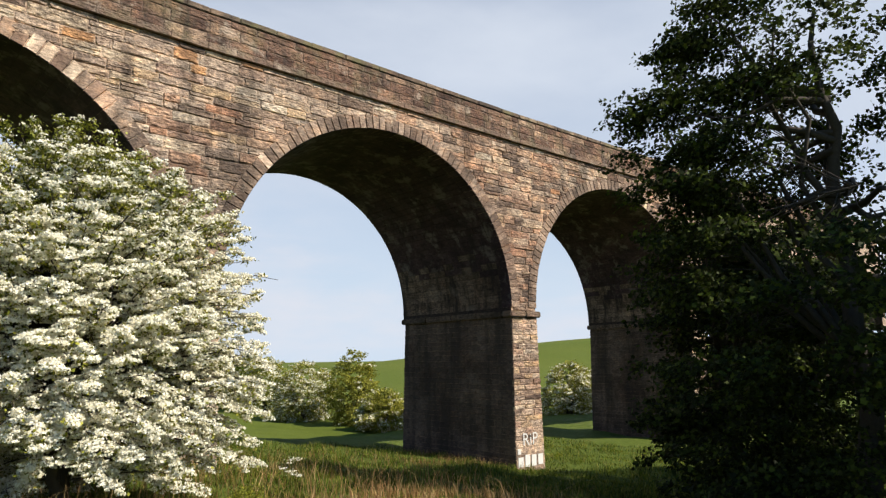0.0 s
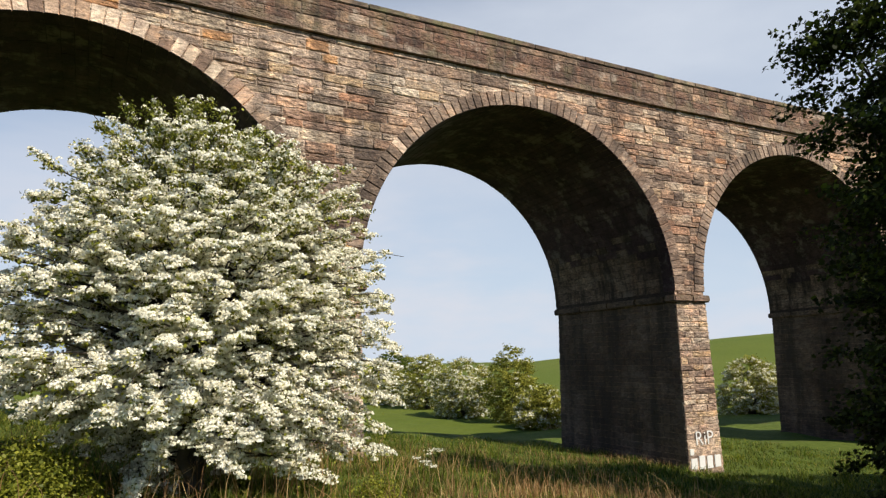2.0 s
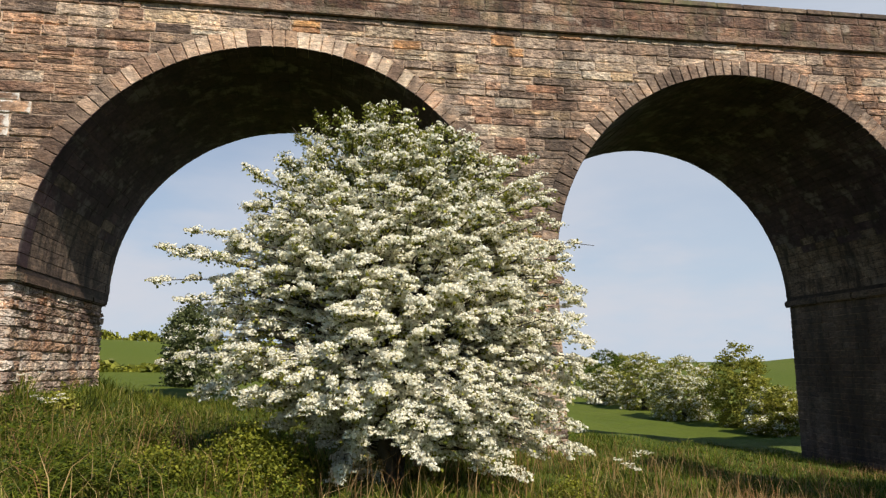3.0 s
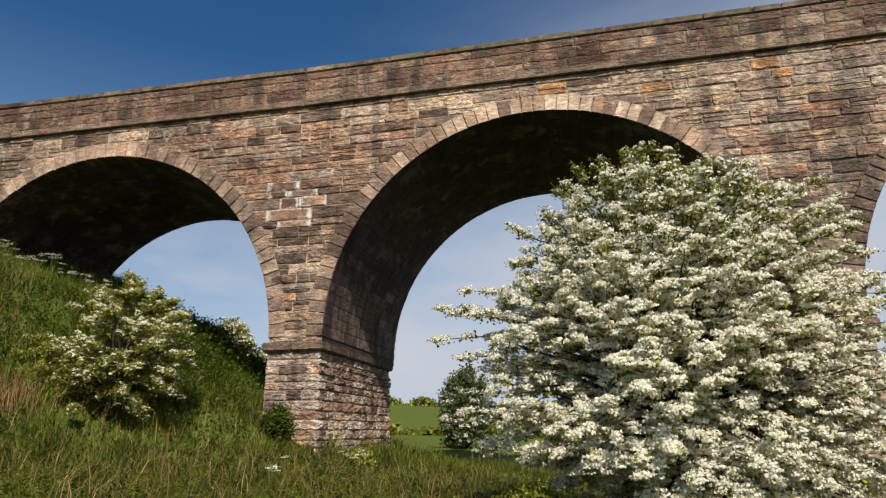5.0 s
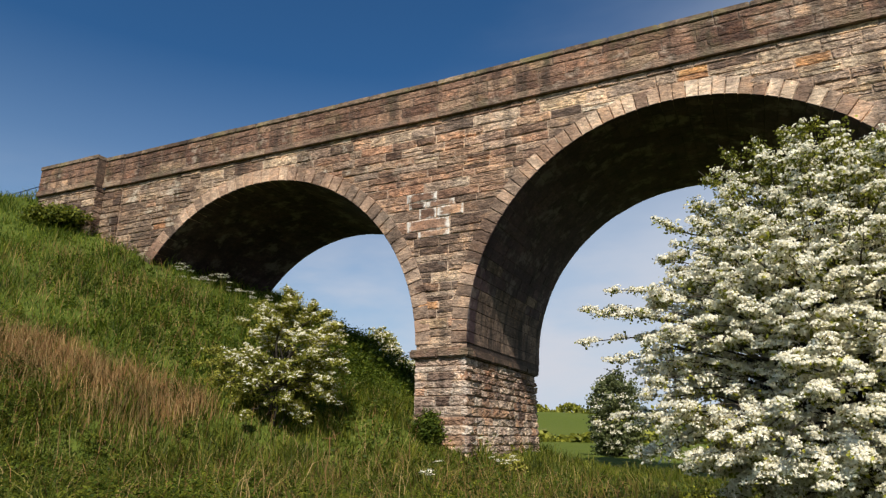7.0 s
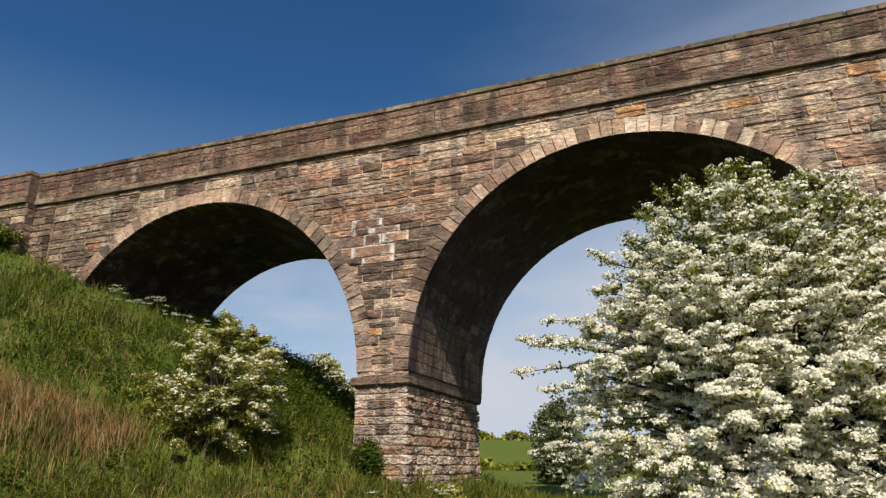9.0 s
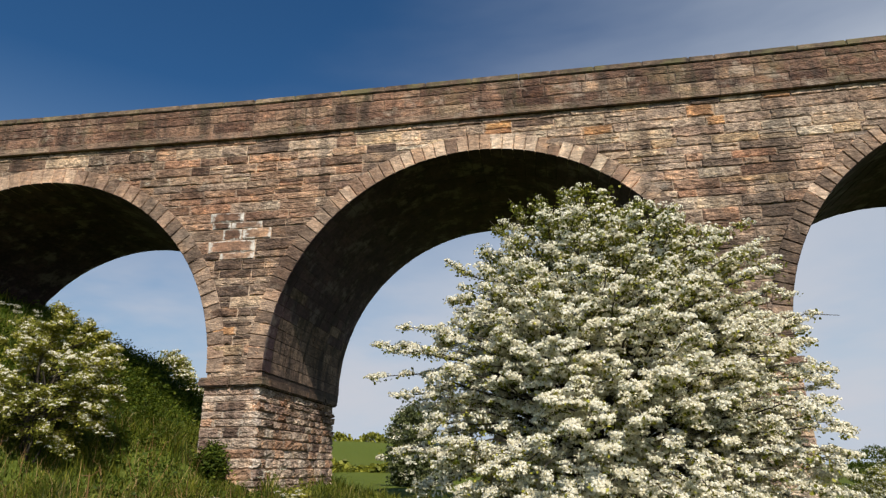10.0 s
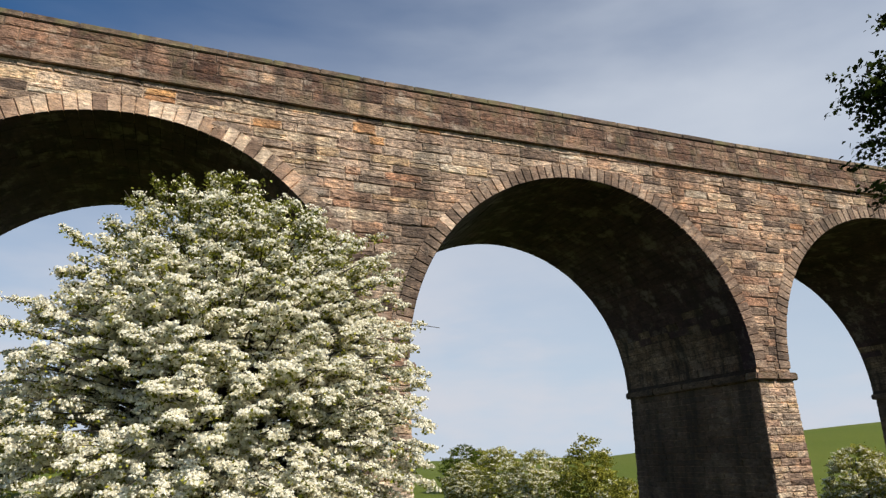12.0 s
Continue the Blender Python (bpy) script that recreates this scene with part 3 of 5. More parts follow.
for i, s in enumerate(LINE):
    make_parapet(i + 1, -PITCH / 2, PITCH / 2, frame_at(s), PAR_LABELS[i])
    back = thing("parapet", frame_at(s) @ Matrix.Translation((0, DEPTH - 0.3, 0)), "far stone parapet along the viaduct's other edge", "parapet", "parapet lengths of the viaduct")
    part("backing", box_bm(-PITCH / 2, PITCH / 2, 0, 0.45, FACE_TOP + 0.21, COPE_TOP, 0.02), M_PARAPET, back)

# the abutment at the embankment: a short length of face, then a wing that stands forward
EDGE = CENTRES[0] - PITCH / 2
WING = 0.45
abutment = thing("abutment", frame_at(PILASTER), "sandstone abutment and wing wall bedded in the grassy embankment", "abutment")
core = part("face", box_bm(0.0, EDGE - PILASTER + 0.05, 0.03, DEPTH, 6.0, FACE_TOP), M_MORTAR, abutment)
wing = part("wing_wall", box_bm(LEFT_END - PILASTER, -0.03, -WING + 0.03, DEPTH, 7.0, FACE_TOP), M_MORTAR, abutment)
make_parapet(9, 0.0, EDGE - PILASTER + 0.03, frame_at(PILASTER), "short stone parapet length over the abutment")
make_parapet(0, LEFT_END - PILASTER, 0.0, frame_at(PILASTER) @ Matrix.Translation((0, -WING, 0)), "parapet end with square coping on the wing wall")

# blue railing beyond the wing wall
railing = thing("railing", Matrix.Translation((-29.0, 19.4, 0)), "blue painted steel railing on the embankment top", "railing")


def tube_np(pts, radii, sides=7):
    """A tapered tube along a polyline, as vertices and quads."""
    pts = np.asarray(pts, dtype=float)
    n = len(pts)
    tang = np.gradient(pts, axis=0)
    tang /= np.linalg.norm(tang, axis=1, keepdims=True) + 1e-9
    ref = np.where(np.abs(tang[:, 2:3]) > 0.9, np.array([[1.0, 0, 0]]), np.array([[0, 0, 1.0]]))
    u = np.cross(tang, ref)
    u /= np.linalg.norm(u, axis=1, keepdims=True) + 1e-9
    w = np.cross(tang, u)
    a = np.linspace(0, 2 * np.pi, sides, endpoint=False)
    ring = pts[:, None, :] + (np.cos(a)[None, :, None] * u[:, None, :] + np.sin(a)[None, :, None] * w[:, None, :]) * np.asarray(radii)[:, None, None]
    idx = np.arange(n * sides).reshape(n, sides)
    nxt = np.roll(idx, -1, axis=1)
    f = np.stack([idx[:-1], nxt[:-1], nxt[1:], idx[1:]], -1).reshape(-1, 4)
    return ring.reshape(-1, 3), f


def join_np(pieces):
    vs, fs, o = [], [], 0
    for v, f in pieces:
        vs.append(v)
        fs.append(f + o)
        o += len(v)
    return np.concatenate(vs), np.concatenate(fs)


for k in range(7):
    x = -0.6 - 1.6 * k
    z0 = gz(-29.0 + x, 19.4)
    v, f = tube_np([(x, 0, 13.0), (x, 0, 14.15)], [0.035, 0.035], 6)
    part("post", mesh_np("post", v, f), M_RAIL, railing)
for z in (14.12, 13.72, 13.35):
    v, f = tube_np([(0.2, 0, z), (-5, 0, z), (-10.6, 0, z)], [0.024] * 3, 6)
    part("rail", mesh_np("rail", v, f), M_RAIL, railing)


# painted letters low on the third pier
def make_graffiti():
    pier, foot = PIERS[2]
    cu = bpy.data.curves.new("letters", "FONT")
    cu.body, cu.size, cu.offset, cu.resolution_u = "RiP", 0.8, -0.006, 3
    cu.align_x = "CENTER"
    tmp = new("letters", cu)
    bpy.context.view_layer.update()
    me = bpy.data.meshes.new_from_object(tmp.evaluated_get(bpy.context.evaluated_depsgraph_get()))
    bpy.data.objects.remove(tmp)
    y = -BATTER * (PIER_TOP + 1.7) - 0.032
    part("painted_letters", me, M_PAINT, pier, "white hand-painted letters", at=Matrix.Translation((0.0, y, -1.46)) @ Matrix.Rotation(radians(90) - BATTER, 4, "X"))
    r = np.random.default_rng(5)
    bars = [(-0.86, -0.66, -1.84, -1.6), (-0.84, -0.5, -2.4, -1.98), (-0.38, -0.06, -2.42, -1.9), (0.06, 0.38, -2.42, -1.92), (0.5, 0.84, -2.4, -1.92)]
    for x0, x1, z0, z1 in bars:
        part("paint_bar", box_bm(x0, x1, y - 0.006, y + 0.03, z0, z1, 0.004), M_PAINT, pier, "white paint stroke")


make_graffiti()


# ---- plants ----
def unit(v):
    return v / (np.linalg.norm(v, axis=-1, keepdims=True) + 1e-9)


def quads_np(c, nrm, size, r, aspect=1.0):
    """Small square leaves at c, facing nrm."""
    n = len(c)
    nrm = unit(nrm)
    t = unit(np.cross(nrm, unit(r.normal(size=(n, 3)))))
    b = np.cross(nrm, t)
    s = np.asarray(size).reshape(-1, 1) * np.ones((n, 1))
    v = np.stack([c - t * s - b * s * aspect * 0.35, c - b * s * aspect, c + t * s, c + b * s * aspect], 1)
    bend = nrm * s * r.uniform(-0.3, 0.3, (n, 1))
    v[:, 0] += bend
    v[:, 2] += bend
    return v.reshape(-1, 3), np.arange(4 * n).reshape(n, 4)


def lobed_np(c, nrm, size, r):
    """Five-lobed leaves at c, facing nrm."""
    n = len(c)
    nrm = unit(nrm)
    t = unit(np.cross(nrm, unit(r.normal(size=(n, 3)))))
    b = np.cross(nrm, t)
    k = 10
    ang = np.linspace(0, 2 * np.pi, k, endpoint=False)
    rad = np.where(np.arange(k) % 2 == 0, 1.0, 0.74)
    rad[5] = 0.3
    s = np.asarray(size).reshape(-1, 1, 1) * np.ones((n, 1, 1))
    v = c[:, None] + s * rad[None, :, None] * (np.cos(ang)[None, :, None] * t[:, None] + np.sin(ang)[None, :, None] * b[:, None])
    v += nrm[:, None] * s * (np.abs(np.sin(ang))[None, :, None] * -0.25)
    return v.reshape(-1, 3), np.arange(k * n).reshape(n, k)


def wob(p, f, seed):
    """A cheap smooth noise between -1 and 1."""
    q = p * f + seed * 1.7
    return (np.sin(q[:, 0] + 1.3 * np.sin(q[:, 1] * 1.1)) + np.sin(q[:, 1] * 1.2 + 1.4 * np.sin(q[:, 2] * 0.9 + 2)) + np.sin(q[:, 2] * 1.1 + 1.2 * np.sin(q[:, 0] * 1.3 + 4))) / 3


def limb(a, b, r0, r1, r, sag=0.1, n=7):
    t = np.linspace(0, 1, n)[:, None]
    a, b = np.asarray(a, float), np.asarray(b, float)
    ln = np.linalg.norm(b - a)
    p = a + (b - a) * t + np.array([0, 0, 1.0]) * (np.sin(t * np.pi) * sag * ln)
    p[1:-1] += r.normal(size=(n - 2, 3)) * ln * 0.025
    return tube_np(p, np.linspace(r0, r1, n), 6)


def shell_points(r, n, zs, rs, lump, seed, inner=0.55, power=1.5):
    """Points in a crown whose radius at each height is given, most near the outside."""
    zz = np.linspace(zs[0], zs[-1], 200)
    w = np.interp(zz, zs, rs) + 0.15
    z = r.choice(zz, n, p=w / w.sum()) + r.normal(size=n) * 0.05
    ph = r.uniform(0, 2 * np.pi, n)
    d = np.stack([np.cos(ph), np.sin(ph), np.zeros(n)], -1)
    R = np.interp(z, zs, rs)
    p0 = d * R[:, None] + np.array([0, 0, 1.0]) * z[:, None]
    R = R * (1 + lump * wob(p0, 1.1, seed) + 0.5 * lump * wob(p0, 2.7, seed + 3))
    q = 1 - inner * r.uniform(0, 1, n) ** power
    return d * (R * q)[:, None] + np.array([0, 0, 1.0]) * z[:, None], d, q


def hawthorn(at, zs, rs, n_spray, seed, label, white=0.75, puffs=24, size=0.042, boughs=(), spray_len=(0.35, 0.8), category="hawthorn tree", leafm=None, lean=(0, 0), limbs=16, droop=0.0, gap=-0.35, leaf=1.15, lv=22, reps=7):
    """A flowering hawthorn: stems and limbs, leaf sprays, and blossom lying along their upper sides."""
    r = np.random.default_rng(seed)
    tree = thing("hawthorn_tree", Matrix.Translation(at), label, category, "hawthorn trees")
    top = zs[-1]
    p, d, q = shell_points(r, n_spray, zs, rs, 0.16, seed)
    keep = wob(p * np.array([1, 1, 3.0]), 1.4, seed + 5) + 0.5 * wob(p * np.array([1, 1, 1.8]), 3.7, seed + 8) > gap - 0.16 * (p[:, 2] < 0.5 * top) + 0.25 * r.normal(size=n_spray)
    p, d, q = p[keep], d[keep], q[keep]
    p[:, 0] += lean[0] * p[:, 2] / top
    p[:, 1] += lean[1] * p[:, 2] / top
    if len(boughs):
        for bx, by, bz, ln in boughs:
            k = int(22 * ln)
            t = r.uniform(0, 1, k) ** 0.8
            tip = np.array([bx, by, bz])
            way = unit(np.array([bx, by, 0.35])) * ln
            pp = tip - way * (1 - t[:, None]) + r.normal(size=(k, 3)) * np.array([0.1, 0.1, 0.1])
            p = np.concatenate([p, pp])
            d = np.concatenate([d, np.tile(unit(np.array([bx, by, 0.0])), (k, 1))])
            q = np.concatenate([q, np.full(k, 1.0)])
    n = len(p)
    h = p[:, 2] / top
    way = unit(d * 1.0 + np.stack([np.zeros(n), np.zeros(n), 0.8 * (h - 0.4) - droop], -1) + r.normal(size=(n, 3)) * np.array([0.4, 0.4, 0.16]))
    ln = r.uniform(*spray_len, n)
    # wood
    wood = []
    base = np.array([0, 0, -0.3])
    for k in range(limbs):
        i = int(r.integers(n))
        tip = p[i] * np.array([0.72, 0.72, 0.92])
        tip[2] = max(tip[2], top * 0.2)
        fork = np.array([r.normal() * 0.25, r.normal() * 0.25, r.uniform(0.1, 0.3) * top])
        if k < 6:
            wood.append(limb(base + np.array([r.normal() * 0.12, r.normal() * 0.12, 0]), fork, 0.028 * top, 0.017 * top, r, 0.0))
        wood.append(limb(fork, tip, 0.013 * top, 0.004 * top, r, 0.08))
        for _ in range(9):
            j = int(r.integers(n))
            t = r.uniform(0.35, 1.0)
            a = fork + (tip - fork) * t
            near = np.argsort(np.linalg.norm(p - a, axis=1))[: 60]
            j = int(near[r.integers(len(near))])
            wood.append(limb(a, p[j], 0.004 * top, 0.0012 * top, r, 0.05, 5))
    v, f = join_np(wood)
    part("trunk", mesh_np("trunk", v, f), M_BARK, tree, "dark twisting stems and branches")
    # blossom
    fl = r.uniform(0, 1, n) < white * np.clip(1.2 - 0.75 * np.maximum(h - 0.5, 0) / 0.5, 0.2, 1.2) * (0.75 + 0.5 * (wob(p, 0.9, seed + 11) > -0.3))
    m = int(fl.sum())
    side = unit(np.cross(way, np.array([0, 0, 1.0])))
    t = r.uniform(0, 1, (m, puffs, 1))
    c = p[fl][:, None] + way[fl][:, None] * (ln[fl][:, None, None] * (t - 0.3)) + side[fl][:, None] * (r.normal(size=(m, puffs, 1)) * 0.07 * (1.2 - t))
    c[:, :, 2] += r.normal(size=(m, puffs)) * 0.025 + 0.03 - 0.12 * (t[:, :, 0] ** 2) * (1 - h[fl][:, None])
    c = c.reshape(-1, 3)
    cc = np.repeat(c, reps, 0) + r.normal(size=(len(c) * reps, 3)) * size * np.array([1.25, 1.25, 0.7])
    nn = np.repeat(np.repeat(d[fl] * 0.6, puffs, 0), reps, 0) + np.array([0, 0, 0.8]) + r.normal(size=(len(cc), 3)) * 0.55
    v, f = quads_np(cc, nn, r.uniform(0.6, 1.15, len(cc)) * size, r)
    part("blossom", mesh_np("blossom", v, f), M_BLOSSOM, tree, "dense creamy white may blossom", kind="stuff")
    # leaves
    t = r.uniform(0, 1, (n, lv, 1))
    c = p[:, None] + way[:, None] * (ln[:, None, None] * (t - 0.4)) + r.normal(size=(n, lv, 3)) * np.array([0.13, 0.13, 0.08])
    c[:, :, 2] -= 0.03 * fl[:, None]
    c = c.reshape(-1, 3)
    nn = np.array([0, 0, 0.6]) + r.normal(size=(len(c), 3)) * 0.8
    v, f = quads_np(c, nn, r.uniform(0.5, 1.2, len(c)) * size * leaf, r, 0.8)
    part("leaves", mesh_np("leaves", v, f), leafm or M_HAWLEAF, tree, "small fresh green leaves", kind="stuff")
    return tree


def profile_tree(at, prof, n_bough, n_spray, seed, label, white=0.85, green_top=0.5, plate=0.5, puffs=7, petals=13, flower=0.021, puff=0.06, leaf=0.034, lv=16, reach=(), hollows=(), trunk=0.2, fork=(0.0, 0.0), leafm=None, patch=0.5):
    """A flowering hawthorn whose boughs spread in flat tiers, blossom domed along their upper sides.
    prof: height, and how far the crown reaches to -x, +x, -y and +y there."""
    r = np.random.default_rng(seed)
    tree = thing("hawthorn_tree", Matrix.Translation(at), label, "hawthorn tree", "hawthorn trees")
    prof = np.array(prof)
    zs, top = prof[:, 0], prof[-1, 0]

    def reach_at(ph, z):
        a = np.maximum(np.where(np.cos(ph) < 0, np.interp(z, zs, prof[:, 1]), np.interp(z, zs, prof[:, 2])), 0.08)
        b = np.where(np.sin(ph) < 0, np.interp(z, zs, prof[:, 3]), np.interp(z, zs, prof[:, 4]))
        return 1 / np.sqrt((np.cos(ph) / a) ** 2 + (np.sin(ph) / b) ** 2)

    # tips of the boughs, spread evenly over the crown
    zz = np.linspace(zs[0], top, 300)
    w = np.interp(zz, zs, prof[:, 1] + prof[:, 2]) + 0.5
    tips = []
    while len(tips) < n_bough:
        z = r.choice(zz, 9, p=w / w.sum())
        ph = r.uniform(0, 2 * np.pi, 9)
        R = reach_at(ph, z)
        c = np.stack([np.cos(ph) * R, np.sin(ph) * R, z], -1)
        q = c * (1 + 0.07 * wob(c, 1.3, seed)[:, None] * np.array([1, 1, 0]))
        q[:, :2] *= (1 - 0.45 * r.uniform(0, 1, (9, 1)) ** 2.0)
        far = np.min(np.linalg.norm((q[:, None] - np.array(tips)[None]) * np.array([1, 1, 1.5]), axis=2), axis=1) if tips else np.ones(9)
        tips.append(q[int(np.argmax(far))])
    tips = np.array(tips)
    ok = np.ones(len(tips), bool)
    for hx, hy, hz, hr in hollows:
        deep = 0.0 if hy is None else 0.45  # None: open right through the crown
        ok &= np.linalg.norm((tips - np.array([hx, hy or 0.0, hz])) * np.array([1, deep, 1.2]), axis=1) > hr
    tips = np.concatenate([tips[ok], np.array([t[:3] for t in reach]).reshape(-1, 3)])
    lean = np.array([fork[0], fork[1]])
    wood, P, W, S, L, H = [], [], [], [], [], []
    stems = [np.array([r.normal() * 0.3, r.normal() * 0.2, 0]) for _ in range(5)]
    for k in range(5):
        up = np.array([lean[0] * 0.5 + stems[k][0] * 2.2, lean[1] * 0.5 + stems[k][1] * 2.0, top * r.uniform(0.5, 0.85)])
        wood.append(limb(stems[k] * 0.5 + np.array([0, 0, -0.3]), up, trunk * r.uniform(0.45, 0.8), 0.03, r, 0.0, 9))
    for k, tip in enumerate(tips):
        long = k >= ok.sum()
        h = tip[2] / top
        base = np.array([tip[0] * 0.12, tip[1] * 0.12, tip[2] * (0.62 if h > 0.3 else 0.9) + 0.25])
        mid = base + (tip - base) * 0.55 + np.array([0, 0, 0.24 * (1 - 0.5 * h) * np.linalg.norm(tip - base)])
        t = np.linspace(0, 1, 8)[:, None]
        line = base * (1 - t) ** 2 + 2 * mid * t * (1 - t) + tip * t ** 2
        line[1:-1] += r.normal(size=(6, 3)) * 0.05
        wood.append(tube_np(line, np.linspace(0.012 + 0.006 * np.linalg.norm(tip - base), 0.006, 8), 5))
        m = int(n_spray * (0.7 if long else r.uniform(0.6, 1.3)))
        u = 1 - (0.35 if long else 0.62) * r.uniform(0, 1, m) ** 1.25
        f = u * 7
        i = np.minimum(f.astype(int), 6)
        p = line[i] + (line[i + 1] - line[i]) * (f - i)[:, None]
        out = unit(np.array([tip[0] - base[0], tip[1] - base[1], 0.0]))
        side = unit(np.array([-out[1], out[0], r.normal() * 0.45]))
        run = unit(line[i + 1] - line[i])
        sg = r.choice([-1.0, 1.0], m)[:, None]
        open_ = r.uniform(0.15, 1.0, (m, 1))
        way = unit((run * 0.75 + out * 0.25) * (1.15 - open_) + side * sg * open_ + np.array([0, 0, 1.0]) * (r.normal(size=(m, 1)) * 0.26 + 0.6 * max(h - 0.6, 0) - 0.28 * (1 - h)))
        ln = plate * (0.3 if long else 1.0) * r.uniform(0.45, 1.15, m) * (0.45 + 0.75 * (1.25 - u))
        P.append(p)
        W.append(way)
        L.append(ln)
        H.append(np.full(m, h))
        for a, d, q in zip(p, way, ln):
            wood.append(tube_np([a, a + d * q * 0.6 + np.array([0, 0, 0.02]), a + d * q], [0.006, 0.004, 0.002], 3))
    part("trunk", mesh_np("trunk", *join_np(wood)), M_BARK, tree, "dark twisting stems and branches")
    p, way, ln, h = np.concatenate(P), np.concatenate(W), np.concatenate(L), np.concatenate(H)
    n = len(p)
    # domed clusters of blossom
    bloom = white * np.clip(1.12 - green_top * np.clip((h - 0.55) / 0.45, 0, 1) ** 1.2, 0.1, 1) * np.clip(0.85 + patch * wob(p, 1.0, seed + 11), 0.3 if patch < 1 else 0.04, 1.1)
    t = np.sqrt(r.uniform(0.02, 1, (n, puffs)))
    c = p[:, None] + way[:, None] * (ln[:, None] * t)[:, :, None] + r.normal(size=(n, puffs, 3)) * np.array([0.045, 0.045, 0.02])
    c[:, :, 2] += 0.035 - 0.10 * t ** 2 * (1 - h[:, None])
    has = r.uniform(0, 1, (n, puffs)) < bloom[:, None]
    c = c[has]
    R = puff * r.uniform(0.55, 1.25, len(c))
    dome = r.normal(size=(len(c), petals, 3))
    dome[:, :, 2] = np.abs(dome[:, :, 2]) * 0.75 - 0.12
    dome += 0.7 * unit(c * np.array([1, 1, 0]))[:, None]
    dome = unit(dome)
    cc = (c[:, None] + dome * R[:, None, None] * np.array([1.15, 1.15, 0.7])).reshape(-1, 3)
    nn = dome.reshape(-1, 3) + r.normal(size=(len(cc), 3)) * 0.35
    v, f = quads_np(cc, nn, r.uniform(0.65, 1.2, len(cc)) * flower, r)
    part("blossom", mesh_np("blossom", v, f), M_BLOSSOM, tree, "dense creamy white may blossom", kind="stuff")
    m = (lv * (1.0 + 2.0 * np.clip((h - 0.6) / 0.4, 0, 1))).astype(int)
    idx = np.repeat(np.arange(n), m)
    t = r.uniform(0, 1.15, (len(idx), 1))
    c = p[idx] + way[idx] * (ln[idx][:, None] * t) + r.normal(size=(len(idx), 3)) * np.array([0.07, 0.07, 0.045]) - np.array([0, 0, 0.02])
    v, f = quads_np(c, np.array([0, 0, 0.7]) + r.normal(size=(len(c), 3)) * 0.7, r.uniform(0.5, 1.25, len(c)) * leaf, r, 0.75)
    part("leaves", mesh_np("leaves", v, f), leafm or M_HAWLEAF, tree, "small fresh green leaves", kind="stuff")
    return tree


HAW = (3.1, 14.0)
profile_tree((HAW[0], HAW[1], gz(*HAW)),
             [(0.35, 0.8, 3.2, 1.7, 1.2), (0.9, 1.9, 3.4, 2.1, 1.6), (1.4, 2.5, 3.6, 2.35, 2.1), (1.8, 3.2, 3.7, 2.4, 2.2), (2.4, 3.5, 3.65, 2.45, 2.4), (3.2, 3.3, 3.7, 2.4, 2.4), (4.0, 3.3, 3.75, 2.35, 2.4), (4.6, 3.0, 3.6, 2.3, 2.3),
              (5.1, 2.6, 3.35, 2.15, 2.2), (5.6, 2.3, 3.05, 1.95, 2.0), (6.1, 1.95, 2.65, 1.7, 1.8), (6.5, 1.55, 1.8, 1.3, 1.4), (6.85, 1.4, 1.1, 0.9, 1.0), (7.1, 0.8, 0.5, 0.5, 0.6), (7.3, 0.4, 0.2, 0.2, 0.2)],
             760, 12, 5, "broad hawthorn tree smothered in white blossom, branches to the ground", 1.25, 1.15, plate=0.38, puffs=9, petals=13, flower=0.021, puff=0.066, lv=10,
             reach=[(-4.35, -0.1, 4.4), (-4.2, -0.4, 3.75), (-4.2, 0.1, 2.3), (-2.75, -0.3, 5.95), (-2.75, -0.2, 5.2), (-3.6, -0.3, 4.7), (4.1, -0.3, 4.5), (4.0, 0.1, 3.6), (2.85, -0.2, 6.3), (-1.5, -0.2, 7.25), (-0.4, 0, 7.5), (-1.9, -0.2, 6.8), (-0.1, -0.1, 7.35), (-0.9, -0.3, 7.1),
                    (-3.9, -0.6, 4.2), (3.5, -0.9, 0.6), (3.8, -0.2, 1.9), (-3.4, -0.9, 4.1), (-3.7, -0.4, 3.4), (3.9, -0.1, 2.2), (-3.5, -0.5, 1.7)],
             hollows=[(0.55, None, 3.8, 0.42), (-1.7, None, 3.2, 0.5), (-2.3, None, 2.7, 0.35), (-1.3, -2.0, 3.2, 0.42), (1.7, -2.2, 2.6, 0.45), (-0.6, -2.0, 2.3, 0.3), (2.2, -2.0, 4.1, 0.35), (-1.6, -1.6, 0.7, 0.8), (-0.2, -1.9, 0.45, 0.75), (1.1, -1.9, 0.4, 0.65)])
x, y = -11.3, 16.9
